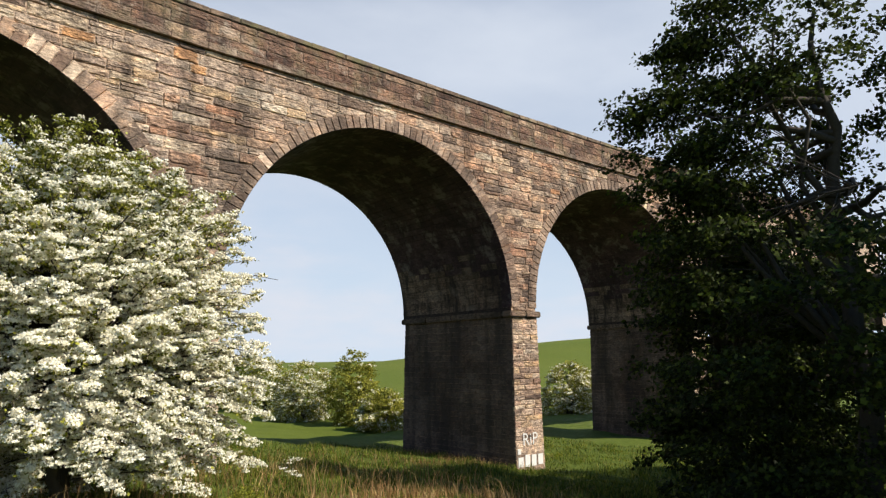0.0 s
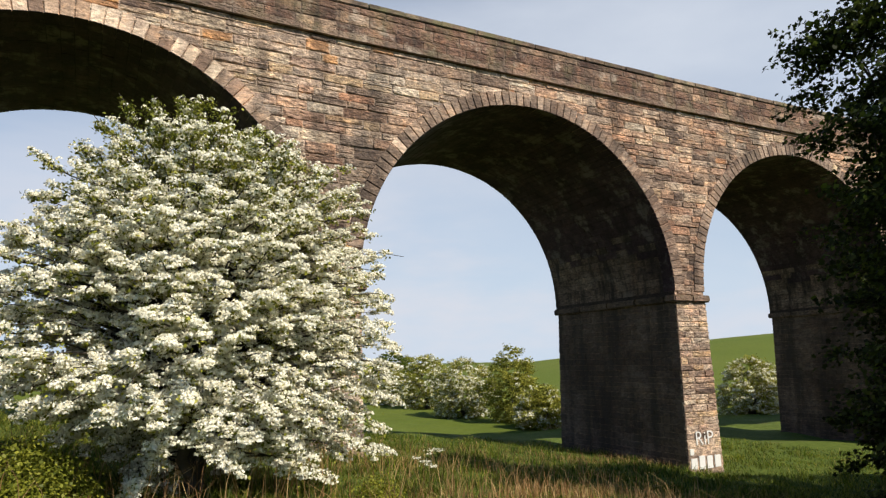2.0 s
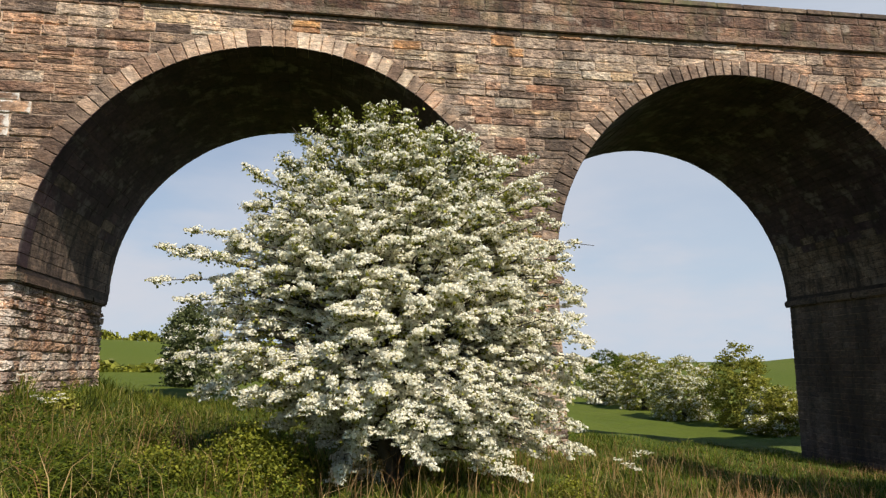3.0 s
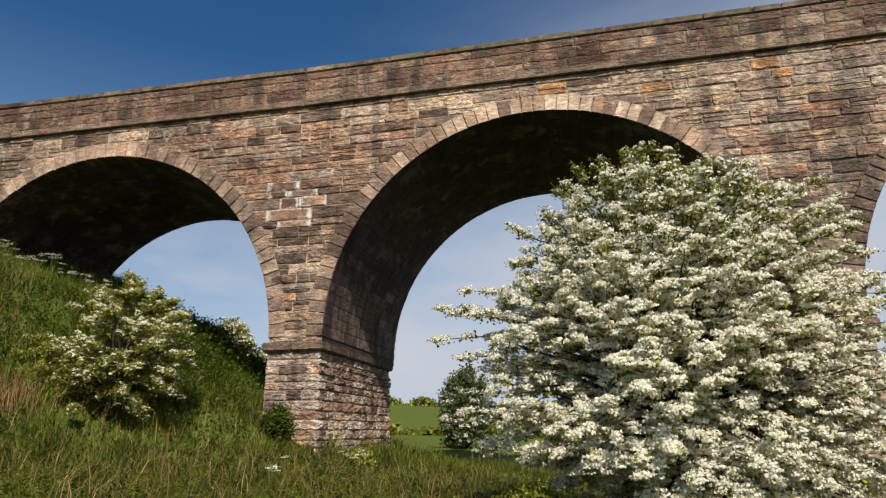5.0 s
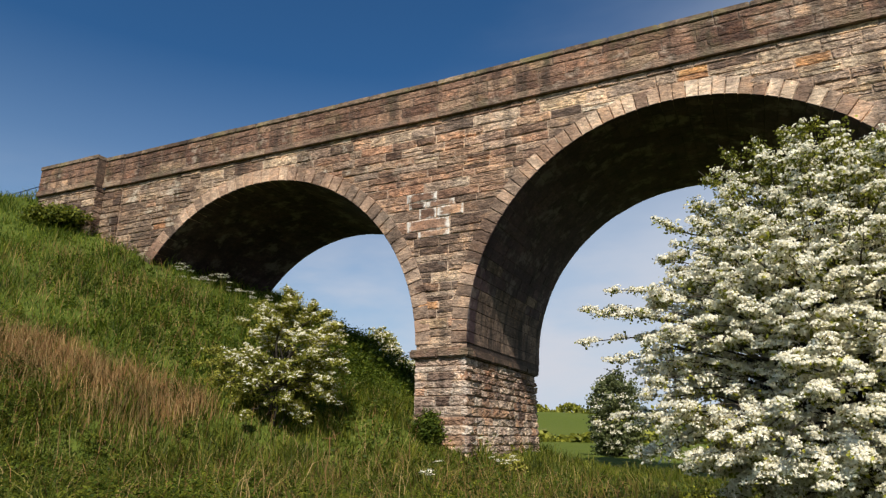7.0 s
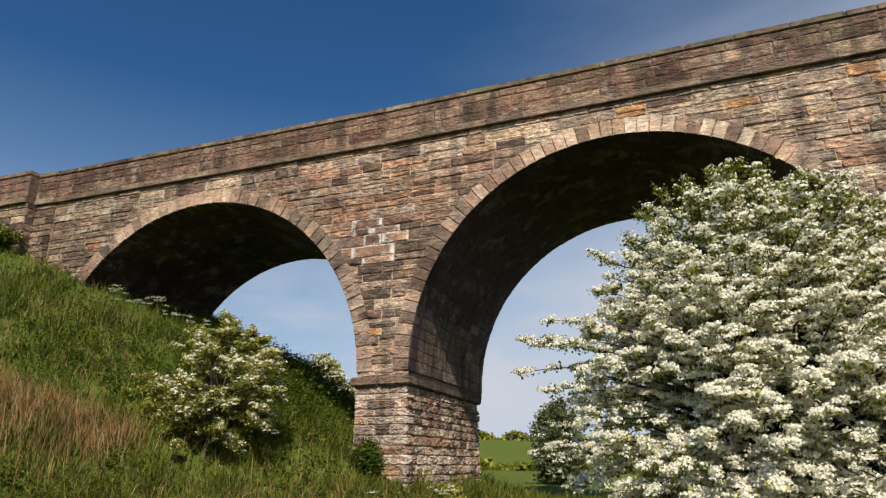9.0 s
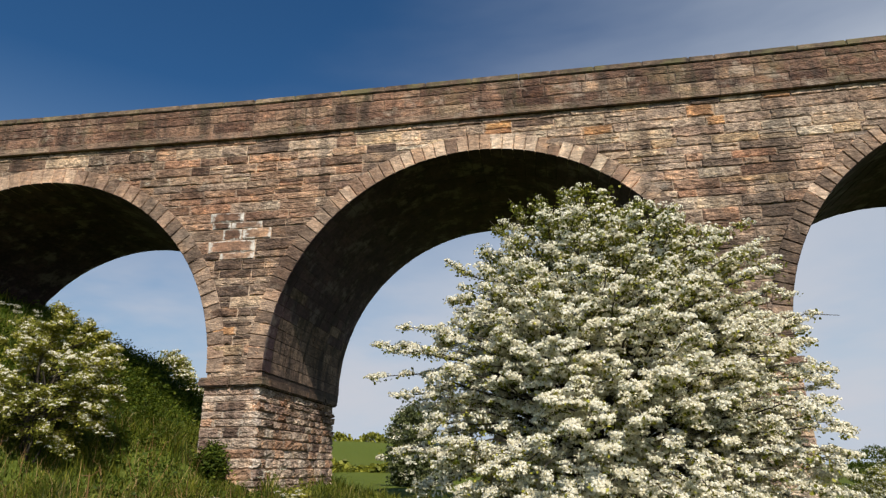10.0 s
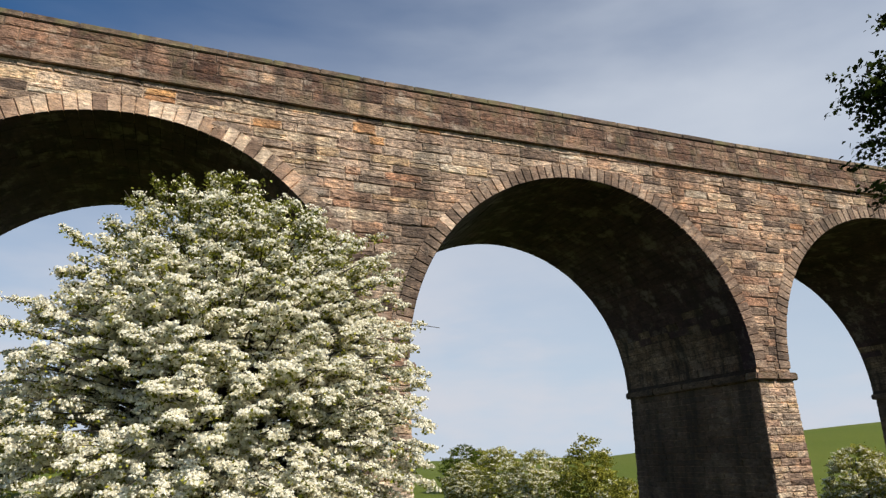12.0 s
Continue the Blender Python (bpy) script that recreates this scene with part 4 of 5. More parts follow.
profile_tree((x, y, gz(x, y)), [(0.15, 1.2, 0.9, 0.9, 0.8), (0.6, 2.0, 1.9, 1.3, 1.2), (1.2, 2.3, 2.4, 1.5, 1.4), (1.9, 1.9, 2.5, 1.4, 1.3), (2.6, 1.45, 2.0, 1.0, 1.1), (3.2, 1.2, 1.2, 0.6, 0.7), (3.8, 0.9, 0.0, 0.2, 0.2)],
             66, 15, 11, "young hawthorn with scattered white blossom on the embankment", 0.62, 0.7, plate=0.55, puffs=9, petals=12, flower=0.018, puff=0.052, leaf=0.038, lv=40, trunk=0.045, leafm=M_BUSH, patch=1.6,
             reach=[(-2.8, -0.6, 1.7), (-2.5, -0.5, 2.2), (2.3, -0.5, 1.0), (0.1, -1.4, 0.1), (-2.4, -0.8, 1.2), (-1.6, -0.2, 3.1), (2.3, -0.2, 2.6), (1.7, 0, 3.1)],
             hollows=[(-0.6, -1.0, 1.5, 0.45), (0.9, -1.0, 2.2, 0.4), (-1.1, None, 2.7, 0.3), (0.2, -1.2, 0.6, 0.5)])

# hawthorns and bushes in the pasture beyond the arches
BEYOND = [(33.7, 80.0, 4.3, 2.4, 0.9), (34.8, 72.0, 6.1, 3.0, 0.6), (33.3, 60.0, 5.7, 3.1, 1.0), (34.2, 52.5, 6.9, 2.2, 0.05), (33.6, 47.0, 3.4, 2.2, 0.45), (39.5, 95.0, 6.6, 3.4, 0.12), (46.0, 104.0, 6.0, 2.6, 0.05),
          (56.6, 45.2, 5.4, 2.8, 0.8), (61.0, 46.4, 4.6, 2.4, 0.3), (-7.7, 45.0, 5.1, 1.6, 0.2), (-22.9, 40.2, 4.9, 1.9, 1.2), (-20.4, 40.9, 4.5, 1.8, 1.2)]
for k, (x, y, h, w, white) in enumerate(BEYOND):
    hawthorn((x, y, gz(x, y)), [0.1, 0.25 * h, 0.5 * h, 0.75 * h, 0.92 * h, h], [0.85 * w, w, 0.98 * w, 0.8 * w, 0.45 * w, 0.1 * w], 800, 50 + k,
             "flowering hawthorn bush in the pasture beyond the arches" if white > 0.4 else "leafy green bush in the pasture beyond the arches", 0.95 * white, puffs=11, size=0.06, spray_len=(0.4, 0.8), reps=3, leaf=1.6, lv=24,
             limbs=7, category="hawthorn bush", leafm=M_WEED if white == 0.12 else M_GREYLEAF if white == 0.2 else M_BUSH)


def sycamore(at, zs, rs, n_clump, seed, label, per=24, size=0.085, gap=-0.25, reach=(), airy=0.0):
    r = np.random.default_rng(seed)
    tree = thing("sycamore_tree", Matrix.Translation(at), label, "sycamore tree", "dark trees")
    top = zs[-1]
    # boughs first, then leaf clumps that hang along each of them
    n_bough = n_clump // 15
    bp, bd, q = shell_points(r, n_bough, zs, rs, 0.2, seed, 0.5, 1.2)
    keep = wob(bp, 0.8, seed + 5) > gap - 0.5 + 0.25 * r.normal(size=n_bough) + airy * np.clip((bp[:, 2] - 0.3 * top) / (0.3 * top), 0, 1)
    bp, bd = bp[keep], bd[keep]
    for bx, by, bz, m in reach:
        tip = np.array([bx, by, bz])
        out = unit(np.array([bx, by, 0.0]))
        more = tip - out * (r.uniform(0, 1, (m, 1)) ** 1.3 * 2.6) + r.normal(size=(m, 3)).clip(-1.6, 1.6) * np.array([0.35, 0.35, 0.3])
        bp = np.concatenate([bp, more])
        bd = np.concatenate([bd, np.tile(out, (m, 1))])
    k = 15
    t = r.uniform(-0.7, 1.0, (len(bp), k, 1))
    side = np.stack([-bd[:, 1], bd[:, 0], np.zeros(len(bp))], -1)
    p = bp[:, None] - bd[:, None] * (0.9 * (1 - t)) + side[:, None] * r.normal(size=(len(bp), k, 1)) * 0.42 + np.array([0, 0, 1.0]) * (r.normal(size=(len(bp), k, 1)) * 0.16 - 0.25 * np.abs(t) ** 2)
    p = p.reshape(-1, 3)
    p[:, 2] = np.maximum(p[:, 2], 0.15)
    d = np.repeat(bd, k, 0)
    n = len(p)
    wood = [limb((0, 0, -0.4), (0.2, 0.1, top * 0.45), 0.32, 0.22, r, 0.0), limb((0.2, 0.1, top * 0.45), (0.1, 0.2, top * 0.9), 0.22, 0.05, r, 0.0)]
    for k in range(26):
        a = np.array([0.15, 0.1, top * r.uniform(0.12, 0.75)])
        i = int(r.integers(n))
        tip = p[i] * np.array([0.85, 0.85, 1.0])
        tip[2] = max(tip[2], a[2] - 0.5)
        wood.append(limb(a, tip, 0.11, 0.025, r, 0.06))
        for _ in range(12):
            t = r.uniform(0.3, 1.0)
            b = a + (tip - a) * t
            near = np.argsort(np.linalg.norm(p - b, axis=1))[:40]
            wood.append(limb(b, p[int(near[r.integers(len(near))])], 0.022, 0.006, r, 0.05, 5))
    v, f = join_np(wood)
    part("trunk", mesh_np("trunk", v, f), M_BARK, tree, "dark trunk with spreading limbs")
    c = p[:, None] + r.normal(size=(n, per, 3)).clip(-2, 2) * np.array([0.2, 0.2, 0.1])
    c = c.reshape(-1, 3)
    nn = np.array([0, 0, 0.8]) + np.repeat(d, per, 0) * 0.5 + r.normal(size=(len(c), 3)) * 0.6
    v, f = lobed_np(c, nn, r.uniform(0.5, 1.15, len(c)) * size, r)
    part("crown", mesh_np("crown", v, f), M_SYC, tree, "dense dark green lobed leaves", kind="stuff")
    return tree


x, y = 19.3, 5.9
sycamore((x, y, gz(x, y)), [0.6, 2.5, 5.0, 8.0, 11.0, 13.5, 15.5], [4.6, 5.2, 5.6, 5.6, 5.2, 3.6, 1.0], 4400, 31, "large sycamore with dark leaves down to the ground", per=22, size=0.078, gap=-0.05, airy=1.0,
         reach=[(-2.3, 4.6, 13.6, 9), (-1.9, 4.1, 12.2, 8), (-3.0, 5.1, 11.4, 10), (-2.8, 5.0, 10.2, 9), (-3.0, 5.2, 9.2, 8), (-2.6, 4.3, 8.2, 7), (-1.4, 3.6, 15.0, 8)])
x, y = 22.9, 11.3
sycamore((x, y, gz(x, y)), [0.3, 1.5, 3.5, 6.0, 9.0, 11.5], [2.6, 3.4, 3.7, 3.4, 2.6, 0.5], 2200, 37, "dark bushy tree in the sycamore's shade", 14, 0.095, gap=-0.5)
x, y = 28.5, 10.5
sycamore((x, y, gz(x, y)), [0.2, 1.5, 3.5, 6.0, 8.5, 10.5], [3.2, 3.8, 4.0, 3.6, 2.6, 0.5], 2000, 53, "dark bushy tree in the sycamore's shade", 13, 0.1, gap=-0.6)
# out of view; added to keep the sun off the large sycamore
x, y = 20.5, -4.6
sycamore((x, y, gz(x, y)), [0.8, 3.0, 6.0, 9.0, 12.0, 15.0, 17.5], [4.4, 5.6, 6.2, 6.3, 6.0, 4.4, 0.8], 2400, 43, "unseen tall sycamore added to shade its neighbours", 9, 0.17, gap=-0.5)
# another added tree out of view, placed to throw shadow before the third pier
x, y = 26.8, -3.2
sycamore((x, y, gz(x, y)), [6.0, 10.0, 15.0, 20.0, 24.0, 26.0], [3.5, 5.0, 5.6, 5.2, 3.6, 0.8], 2000, 47, "unseen very tall sycamore added to cast shade on the grass", 8, 0.19, gap=-0.5)


# ---- low growth ----
CAMP = np.array([1.8, 1.2])


def scatter(r, n, x0, x1, y0, y1, keep):
    x, y = r.uniform(x0, x1, n), r.uniform(y0, y1, n)
    k = keep(x, y)
    return x[k], y[k]


def clear(x, y):
    """Away from the walker, the piers and the abutment."""
    ok = np.hypot(x - CAMP[0], y - CAMP[1]) > 6.5
    for i in range(5):
        c = LINE[i] + PITCH / 2
        ok &= ~((np.abs(x - c) < 1.15) & (y > line_y(c) - 0.25) & (y < line_y(c) + DEPTH + 0.3))
    ok &= ~((x < EDGE + 1.2) & (y > 19.9))
    return ok


def blades(x, y, r, h, w, lean=0.35):
    """Bent grass blades, three triangles each, as vertices and faces."""
    n = len(x)
    z = ground_z(x, y) - 0.03
    ph = r.uniform(0, 2 * np.pi, n)
    hh = r.uniform(0.55, 1.25, n) * h
    ww = r.uniform(0.6, 1.3, n) * w
    side = np.stack([np.cos(ph), np.sin(ph), np.zeros(n)], -1) * ww[:, None] * 0.5
    l = r.normal(size=(n, 2)) * lean
    b = np.stack([x, y, z], -1)
    mid = b + np.stack([l[:, 0] * hh * 0.35, l[:, 1] * hh * 0.35, hh * 0.6], -1)
    tip = b + np.stack([l[:, 0] * hh, l[:, 1] * hh, hh * (1 - 0.25 * np.hypot(l[:, 0], l[:, 1]))], -1)
    v = np.stack([b - side, b + side, mid + side * 0.75, mid - side * 0.75, tip], 1).reshape(-1, 3)
    o = (np.arange(n) * 5)[:, None]
    f = np.concatenate([o + np.array([[0, 1, 2]]), o + np.array([[0, 2, 3]]), o + np.array([[3, 2, 4]])], 1).reshape(-1, 3)
    return v, f


def stuff(name, vf, mat, label, category):
    me = mesh_np(name, *vf)
    me.materials.append(mat)
    return tagged(new(name, me), label, category, kind="stuff")


r = np.random.default_rng(90)
x, y = scatter(r, 360000, -31, 34, 6, 31, lambda x, y: clear(x, y) & (r.uniform(0, 1, len(x)) < np.clip(16.0 / np.hypot(x, y), 0.3, 1.0)))
tuft = 0.6 + 0.5 * np.sin(x * 1.7 + 2 * np.sin(y * 0.9)) * np.sin(y * 1.9 + np.sin(x * 1.3))
tall = 0.22 + 0.5 * np.clip(tuft, 0, 1.1) ** 2
tall = tall * np.interp(x, [-8, -2, 2], [1.0, 0.75, 0.5])
# beyond x = 8 half the blades go darker, putting tree shade into their colour
bank = (x > 8.0) & (r.uniform(0, 1, len(x)) < 0.5) | (ground_z(x, y) + 0.5 * np.sin(x * 0.8) * np.sin(y * 0.9 + 1) + r.normal(size=len(x)) * 0.35 > 3.3)
stuff("grass", blades(x[~bank], y[~bank], r, tall[~bank], np.interp(x[~bank], [-4, 2], [0.03, 0.022]), 0.5), M_GRASS, "uneven tall meadow grass round the trees and under the arches", "grass")
stuff("slope_grass", blades(x[bank], y[bank], r, 1.05 * tall[bank], 0.027, 0.6), M_LUSH, "lush dark green grass on the embankment, also darkening ground that trees shade", "grass")
x, y = scatter(r, 4600, -24, 14, 8, 20, lambda x, y: clear(x, y))
stuff("seeding_grass", blades(x, y, r, 0.95, 0.012, 0.4), M_DRY, "thin pale seeding grass stems among the green", "grass")

# reddish dry stalks: on the embankment, before the third pier and by its foot
xs, ys = [], []
for cx, cy, sx, sy, n in ((11.5, 13.6, 2.6, 0.45, 1100), (19.8, 22.4, 2.2, 0.6, 420), (22.0, 25.5, 0.4, 2.0, 260), (14.0, 24.0, 2.5, 1.0, 150)):
    xs.append(r.normal(cx, sx, n))
    ys.append(r.normal(cy, sy, n))
# the broad band along the embankment, and stray straw above it
t = r.uniform(0, 1, 5200)
xs.append(-21.0 + 8.6 * t + r.normal(size=5200) * 0.25)
ys.append(11.4 + 4.3 * t - np.abs(r.normal(size=5200)) * 1.25)
for cx, cy, n in ((-19.6, 17.4, 60), (-18.6, 18.6, 60), (-22.8, 17.0, 40), (-16.5, 17.5, 40), (-20.5, 15.5, 40)):
    xs.append(r.normal(cx, 0.5, n))
    ys.append(r.normal(cy, 0.5, n))
x, y = np.concatenate(xs), np.concatenate(ys)
k = clear(x, y)
x, y = x[k], y[k]
stuff("dry_stalks", blades(x, y, r, np.where(x > 5.5, 0.42, 0.85), 0.016, 0.28), M_DRY, "reddish brown dead stalks standing in the grass", "dry grass")


def weeds(cx, cy, sx, sy, n, h, seed, leafsize=0.05, per=16):
    r = np.random.default_rng(seed)
    x, y = r.normal(cx, sx, n), r.normal(cy, sy, n)
    k = clear(x, y)
    x, y = x[k], y[k]
    n = len(x)
    z = ground_z(x, y)
    t = r.uniform(0.1, 1, (n, per))
    hh = h * r.uniform(0.6, 1.2, (n, 1))
    c = np.stack([x[:, None] + r.normal(size=(n, per)) * 0.1, y[:, None] + r.normal(size=(n, per)) * 0.1, z[:, None] + t * hh], -1).reshape(-1, 3)
    nn = np.array([0, 0, 0.9]) + r.normal(size=(len(c), 3)) * 0.5
    return quads_np(c, nn, r.uniform(0.6, 1.3, len(c)) * leafsize, r, 0.55)


def merged(items):
    return join_np(items)


stuff("nettles", merged([weeds(-9.0, 10.0, 3.5, 1.6, 600, 0.6, 1, 0.034, 24), weeds(-3.5, 12.2, 2.6, 1.3, 400, 0.5, 2, 0.032, 24), weeds(-17.0, 9.5, 3.0, 2.0, 700, 0.65, 3, 0.038, 24), weeds(-4.5, 18.0, 2.0, 1.5, 200, 0.5, 4, 0.05),
                         weeds(-12.0, 19.0, 3.5, 1.2, 350, 0.6, 5, 0.06), weeds(-12.6, 21.8, 1.2, 1.4, 420, 0.75, 7, 0.055, 22), weeds(-14.8, 26.0, 1.3, 1.6, 420, 0.9, 8, 0.07, 22), weeds(-18.0, 17.0, 3.0, 1.6, 350, 0.5, 6, 0.06)]), M_WEED, "dark green nettles and docks in the long grass", "weeds")


def fronds(areas, seed, length=0.55):
    """Fern-like leaves: arching stalks with paired leaflets."""
    r = np.random.default_rng(seed)
    out = []
    for cx, cy, sx, sy, n in areas:
        x, y = r.normal(cx, sx, n), r.normal(cy, sy, n)
        k = clear(x, y) & (np.sin(x * 1.9 + np.sin(y * 2.3)) * np.sin(y * 2.1 + np.sin(x)) > -0.12)
        x, y = x[k], y[k]
        n, m = len(x), 9
        ph, ln = r.uniform(0, 2 * np.pi, n), length * r.uniform(0.6, 1.25, n)
        rise = r.uniform(0.6, 1.3, n)
        t = np.linspace(0.25, 1.0, m)[None, :]
        run = ln[:, None] * t * 0.75
        up = ln[:, None] * rise[:, None] * (t - 0.45 * t ** 2) + 0.12
        c = np.stack([x[:, None] + np.cos(ph)[:, None] * run, y[:, None] + np.sin(ph)[:, None] * run, ground_z(x, y)[:, None] + up], -1)
        across = np.stack([-np.sin(ph), np.cos(ph), np.zeros(n)], -1)[:, None, :]
        ahead = np.stack([np.cos(ph), np.sin(ph), np.zeros(n)], -1)[:, None, :]
        w = (ln[:, None] * 0.34 * (1.08 - t))[:, :, None]
        g = (ln / m * 0.38)[:, None, None]
        drop = np.array([0, 0, -0.25])
        for sg in (-1, 1):
            a, b = c - ahead * g, c + ahead * g
            e = c + sg * across * w + ahead * w * 0.35 + drop * w
            v = np.stack([a, b, e + ahead * g * 0.3, e - ahead * g * 0.3], 2).reshape(-1, 3)
            out.append((v, np.arange(len(v)).reshape(-1, 4)))
    return join_np(out)


stuff("ferns", fronds([(-8.5, 9.6, 3.0, 1.2, 1500), (-14.0, 9.2, 2.6, 1.4, 1400), (-3.0, 12.0, 2.4, 1.2, 600), (-5.0, 16.5, 2.2, 1.5, 350), (-18.5, 12.0, 2.5, 1.2, 350), (-9.5, 13.0, 2.5, 1.0, 400)], 44, 0.55), M_FERN, "yellow-green fern-like leaves in the long grass", "ferns")


def shrub(x, y, w, h, n, seed, mat, label, size=0.04):
    r = np.random.default_rng(seed)
    p, d, q = shell_points(r, n, [0.02, 0.35 * h, 0.7 * h, h], [0.8 * w, w, 0.75 * w, 0.2 * w], 0.25, seed, 0.8, 1.2)
    ob = thing("shrub", Matrix.Translation((x, y, gz(x, y))), label, "shrub", "low shrubs")
    wood = [limb((0, 0, -0.1), p[int(i)] * 0.8, 0.012, 0.004, r, 0.05, 5) for i in r.integers(n, size=9)]
    part("stems", mesh_np("stems", *join_np(wood)), M_BARK, ob)
    per = 14
    c = (p[:, None] + r.normal(size=(n, per, 3)) * 0.1).reshape(-1, 3)
    v, f = quads_np(c, np.repeat(d, per, 0) * 0.4 + np.array([0, 0, 0.7]) + r.normal(size=(len(c), 3)) * 0.6, r.uniform(0.6, 1.2, len(c)) * size, r, 0.8)
    part("leaves", mesh_np("leaves", v, f), mat, ob, kind="stuff")


shrub(0.75, 12.9, 1.05, 1.0, 560, 61, M_BRAMBLE, "yellow-green bramble at the foot of the hawthorn", 0.03)
shrub(-0.6, 12.5, 0.7, 0.5, 200, 62, M_BRAMBLE, "low yellow-green bramble in the grass", 0.028)
shrub(6.3, 12.9, 0.55, 0.4, 160, 63, M_BRAMBLE, "low yellow-green bramble in the grass", 0.028)
shrub(-7.95, 20.15, 0.42, 0.85, 260, 64, M_WEED, "dark ivy shrub against the pier's foot", 0.045)
shrub(-26.2, 18.55, 1.5, 0.75, 420, 65, M_FERN, "small green shrub against the wing wall", 0.07)
shrub(-5.6, 21.2, 0.5, 0.6, 120, 66, M_BUSH, "small leafy shrub beside the pier's foot", 0.06)


def umbel(x, y, h, seed, heads=4):
    r = np.random.default_rng(seed)
    ob = thing("cow_parsley", Matrix.Translation((x, y, gz(x, y))), "white-flowered cow parsley in the grass", "wild flower", "cow parsley plants")
    st, fl = [], []
    for k in range(heads):
        tip = np.array([r.normal() * 0.15, r.normal() * 0.15, h * r.uniform(0.75, 1.05)])
        st.append(limb((0, 0, -0.05), tip, 0.008, 0.004, r, 0.0, 4))
        c = tip + r.normal(size=(26, 3)) * np.array([0.06, 0.06, 0.012])
        fl.append(quads_np(c, np.array([0, 0, 1.0]) + r.normal(size=(26, 3)) * 0.3, np.full(26, 0.022), r))
    part("stems", mesh_np("stems", *join_np(st)), M_GRASS, ob)
    part("flower_heads", mesh_np("flower_heads", *join_np(fl)), M_BLOSSOM, ob, "flat white flower heads", kind="stuff")


for k, (x, y) in enumerate([(-5.3, 19.6), (-4.9, 19.3), (-6.1, 19.9), (-18.3, 19.6), (-17.8, 19.9), (-17.4, 20.2), (-16.9, 20.5), (-16.5, 20.9), (-15.9, 21.3), (-18.9, 19.5), (7.6, 13.6), (-4.2, 13.4), (9.0, 16.2)]):
    umbel(x, y, 0.8 + 0.1 * (k % 3) + (0.35 if x < -15 else 0.0), 70 + k, 7 if x < -15 else 4)

stalk = thing("dead_stalk", Matrix.Translation((-6.35, 12.9, gz(-6.35, 12.9))), "single tall pale dead stalk with forked top", "dry stalk")
part("stem", mesh_np("stem", *join_np([limb((0, 0, -0.05), (0.03, 0, 1.35), 0.016, 0.01, r, 0.0, 5), limb((0.03, 0, 1.3), (0.28, 0, 1.42), 0.008, 0.005, r, 0.0, 4), limb((0.03, 0, 1.3), (-0.2, 0.05, 1.33), 0.008, 0.005, r, 0.0, 4)])), M_DRY, stalk)

# far hedges
def hedge(x0, y0, x1, y1, n, h, seed, label):
    r = np.random.default_rng(seed)
    t = r.uniform(0, 1, n)
    x, y = x0 + (x1 - x0) * t + r.normal(size=n) * 0.8, y0 + (y1 - y0) * t + r.normal(size=n) * 0.8
    z = ground_z(x, y) + r.uniform(0.05, 1, n) * h * (0.55 + 0.45 * np.sin(t * 37 + 3 * np.sin(t * 11)))
    c = np.stack([x, y, z], -1)
    stuff("hedge", quads_np(c, r.normal(size=(n, 3)) + np.array([0, 0, 0.5]), r.uniform(0.3, 0.6, n), r), M_HAWLEAF, label, "hedge")


hedge(-140, 205, -20, 222, 7000, 3.2, 81, "far hedgerow along the hilltop")
hedge(-60, 88, -14, 92, 3500, 1.6, 82, "low dark hedge across the far pasture")


# ---- stones of the faces ----
LIME = stone_look(WALL_STOPS, stain_amount=0.4, smear=0.95, smear_c=(0.68, 0.64, 0.58), smear_lo=0.37)
M_LIME = material("lime_streaked_stone", LIME, 0.8, 0.03)
M_SOOTY = material("sooty_spandrel_stone", stone_look([(0.0, (0.10, 0.075, 0.062)), (0.4, (0.19, 0.143, 0.112)), (0.75, (0.28, 0.215, 0.165)), (1.0, (0.42, 0.34, 0.265))], stain_amount=0.6, wash=0.5, wash_c=(0.46, 0.39, 0.32), smear=0.4, smear_lo=0.5, mottle=0.85), 1.0, 0.09)
M_BUFF = material("grey_buff_streaked_stone", stone_look([(0.0, (0.16, 0.125, 0.098)), (0.25, (0.25, 0.197, 0.15)), (0.5, (0.35, 0.277, 0.205)), (0.7, (0.29, 0.235, 0.182)), (0.88, (0.42, 0.335, 0.245)), (1.0, (0.5, 0.405, 0.3))], stain_amount=0.6, wash=0.75, wash_lo=0.55, wash_scale=1.0, wash_c=(0.6, 0.51, 0.4), smear=0.55, smear_lo=0.48, smear_c=(0.54, 0.45, 0.345), mottle=0.85), 1.0, 0.09)
M_YELLOW = material("rusty_orange_stone", stone_look([(0, (0.46, 0.265, 0.15)), (0.7, (0.54, 0.31, 0.15)), (1, (0.56, 0.38, 0.15))], stain_amount=0.45, wash=0.4, smear=0.65), 1.0, 0.09)


def ring_limit(z0, dx_sign):
    """How far from the arch's middle a stone whose bed lies at z0 may start."""
    h = z0 - SPRING
    if h >= RADIUS + 0.1:
        return None
    return math.sqrt((RADIUS + 0.12) ** 2 - max(h, 0.0) ** 2)


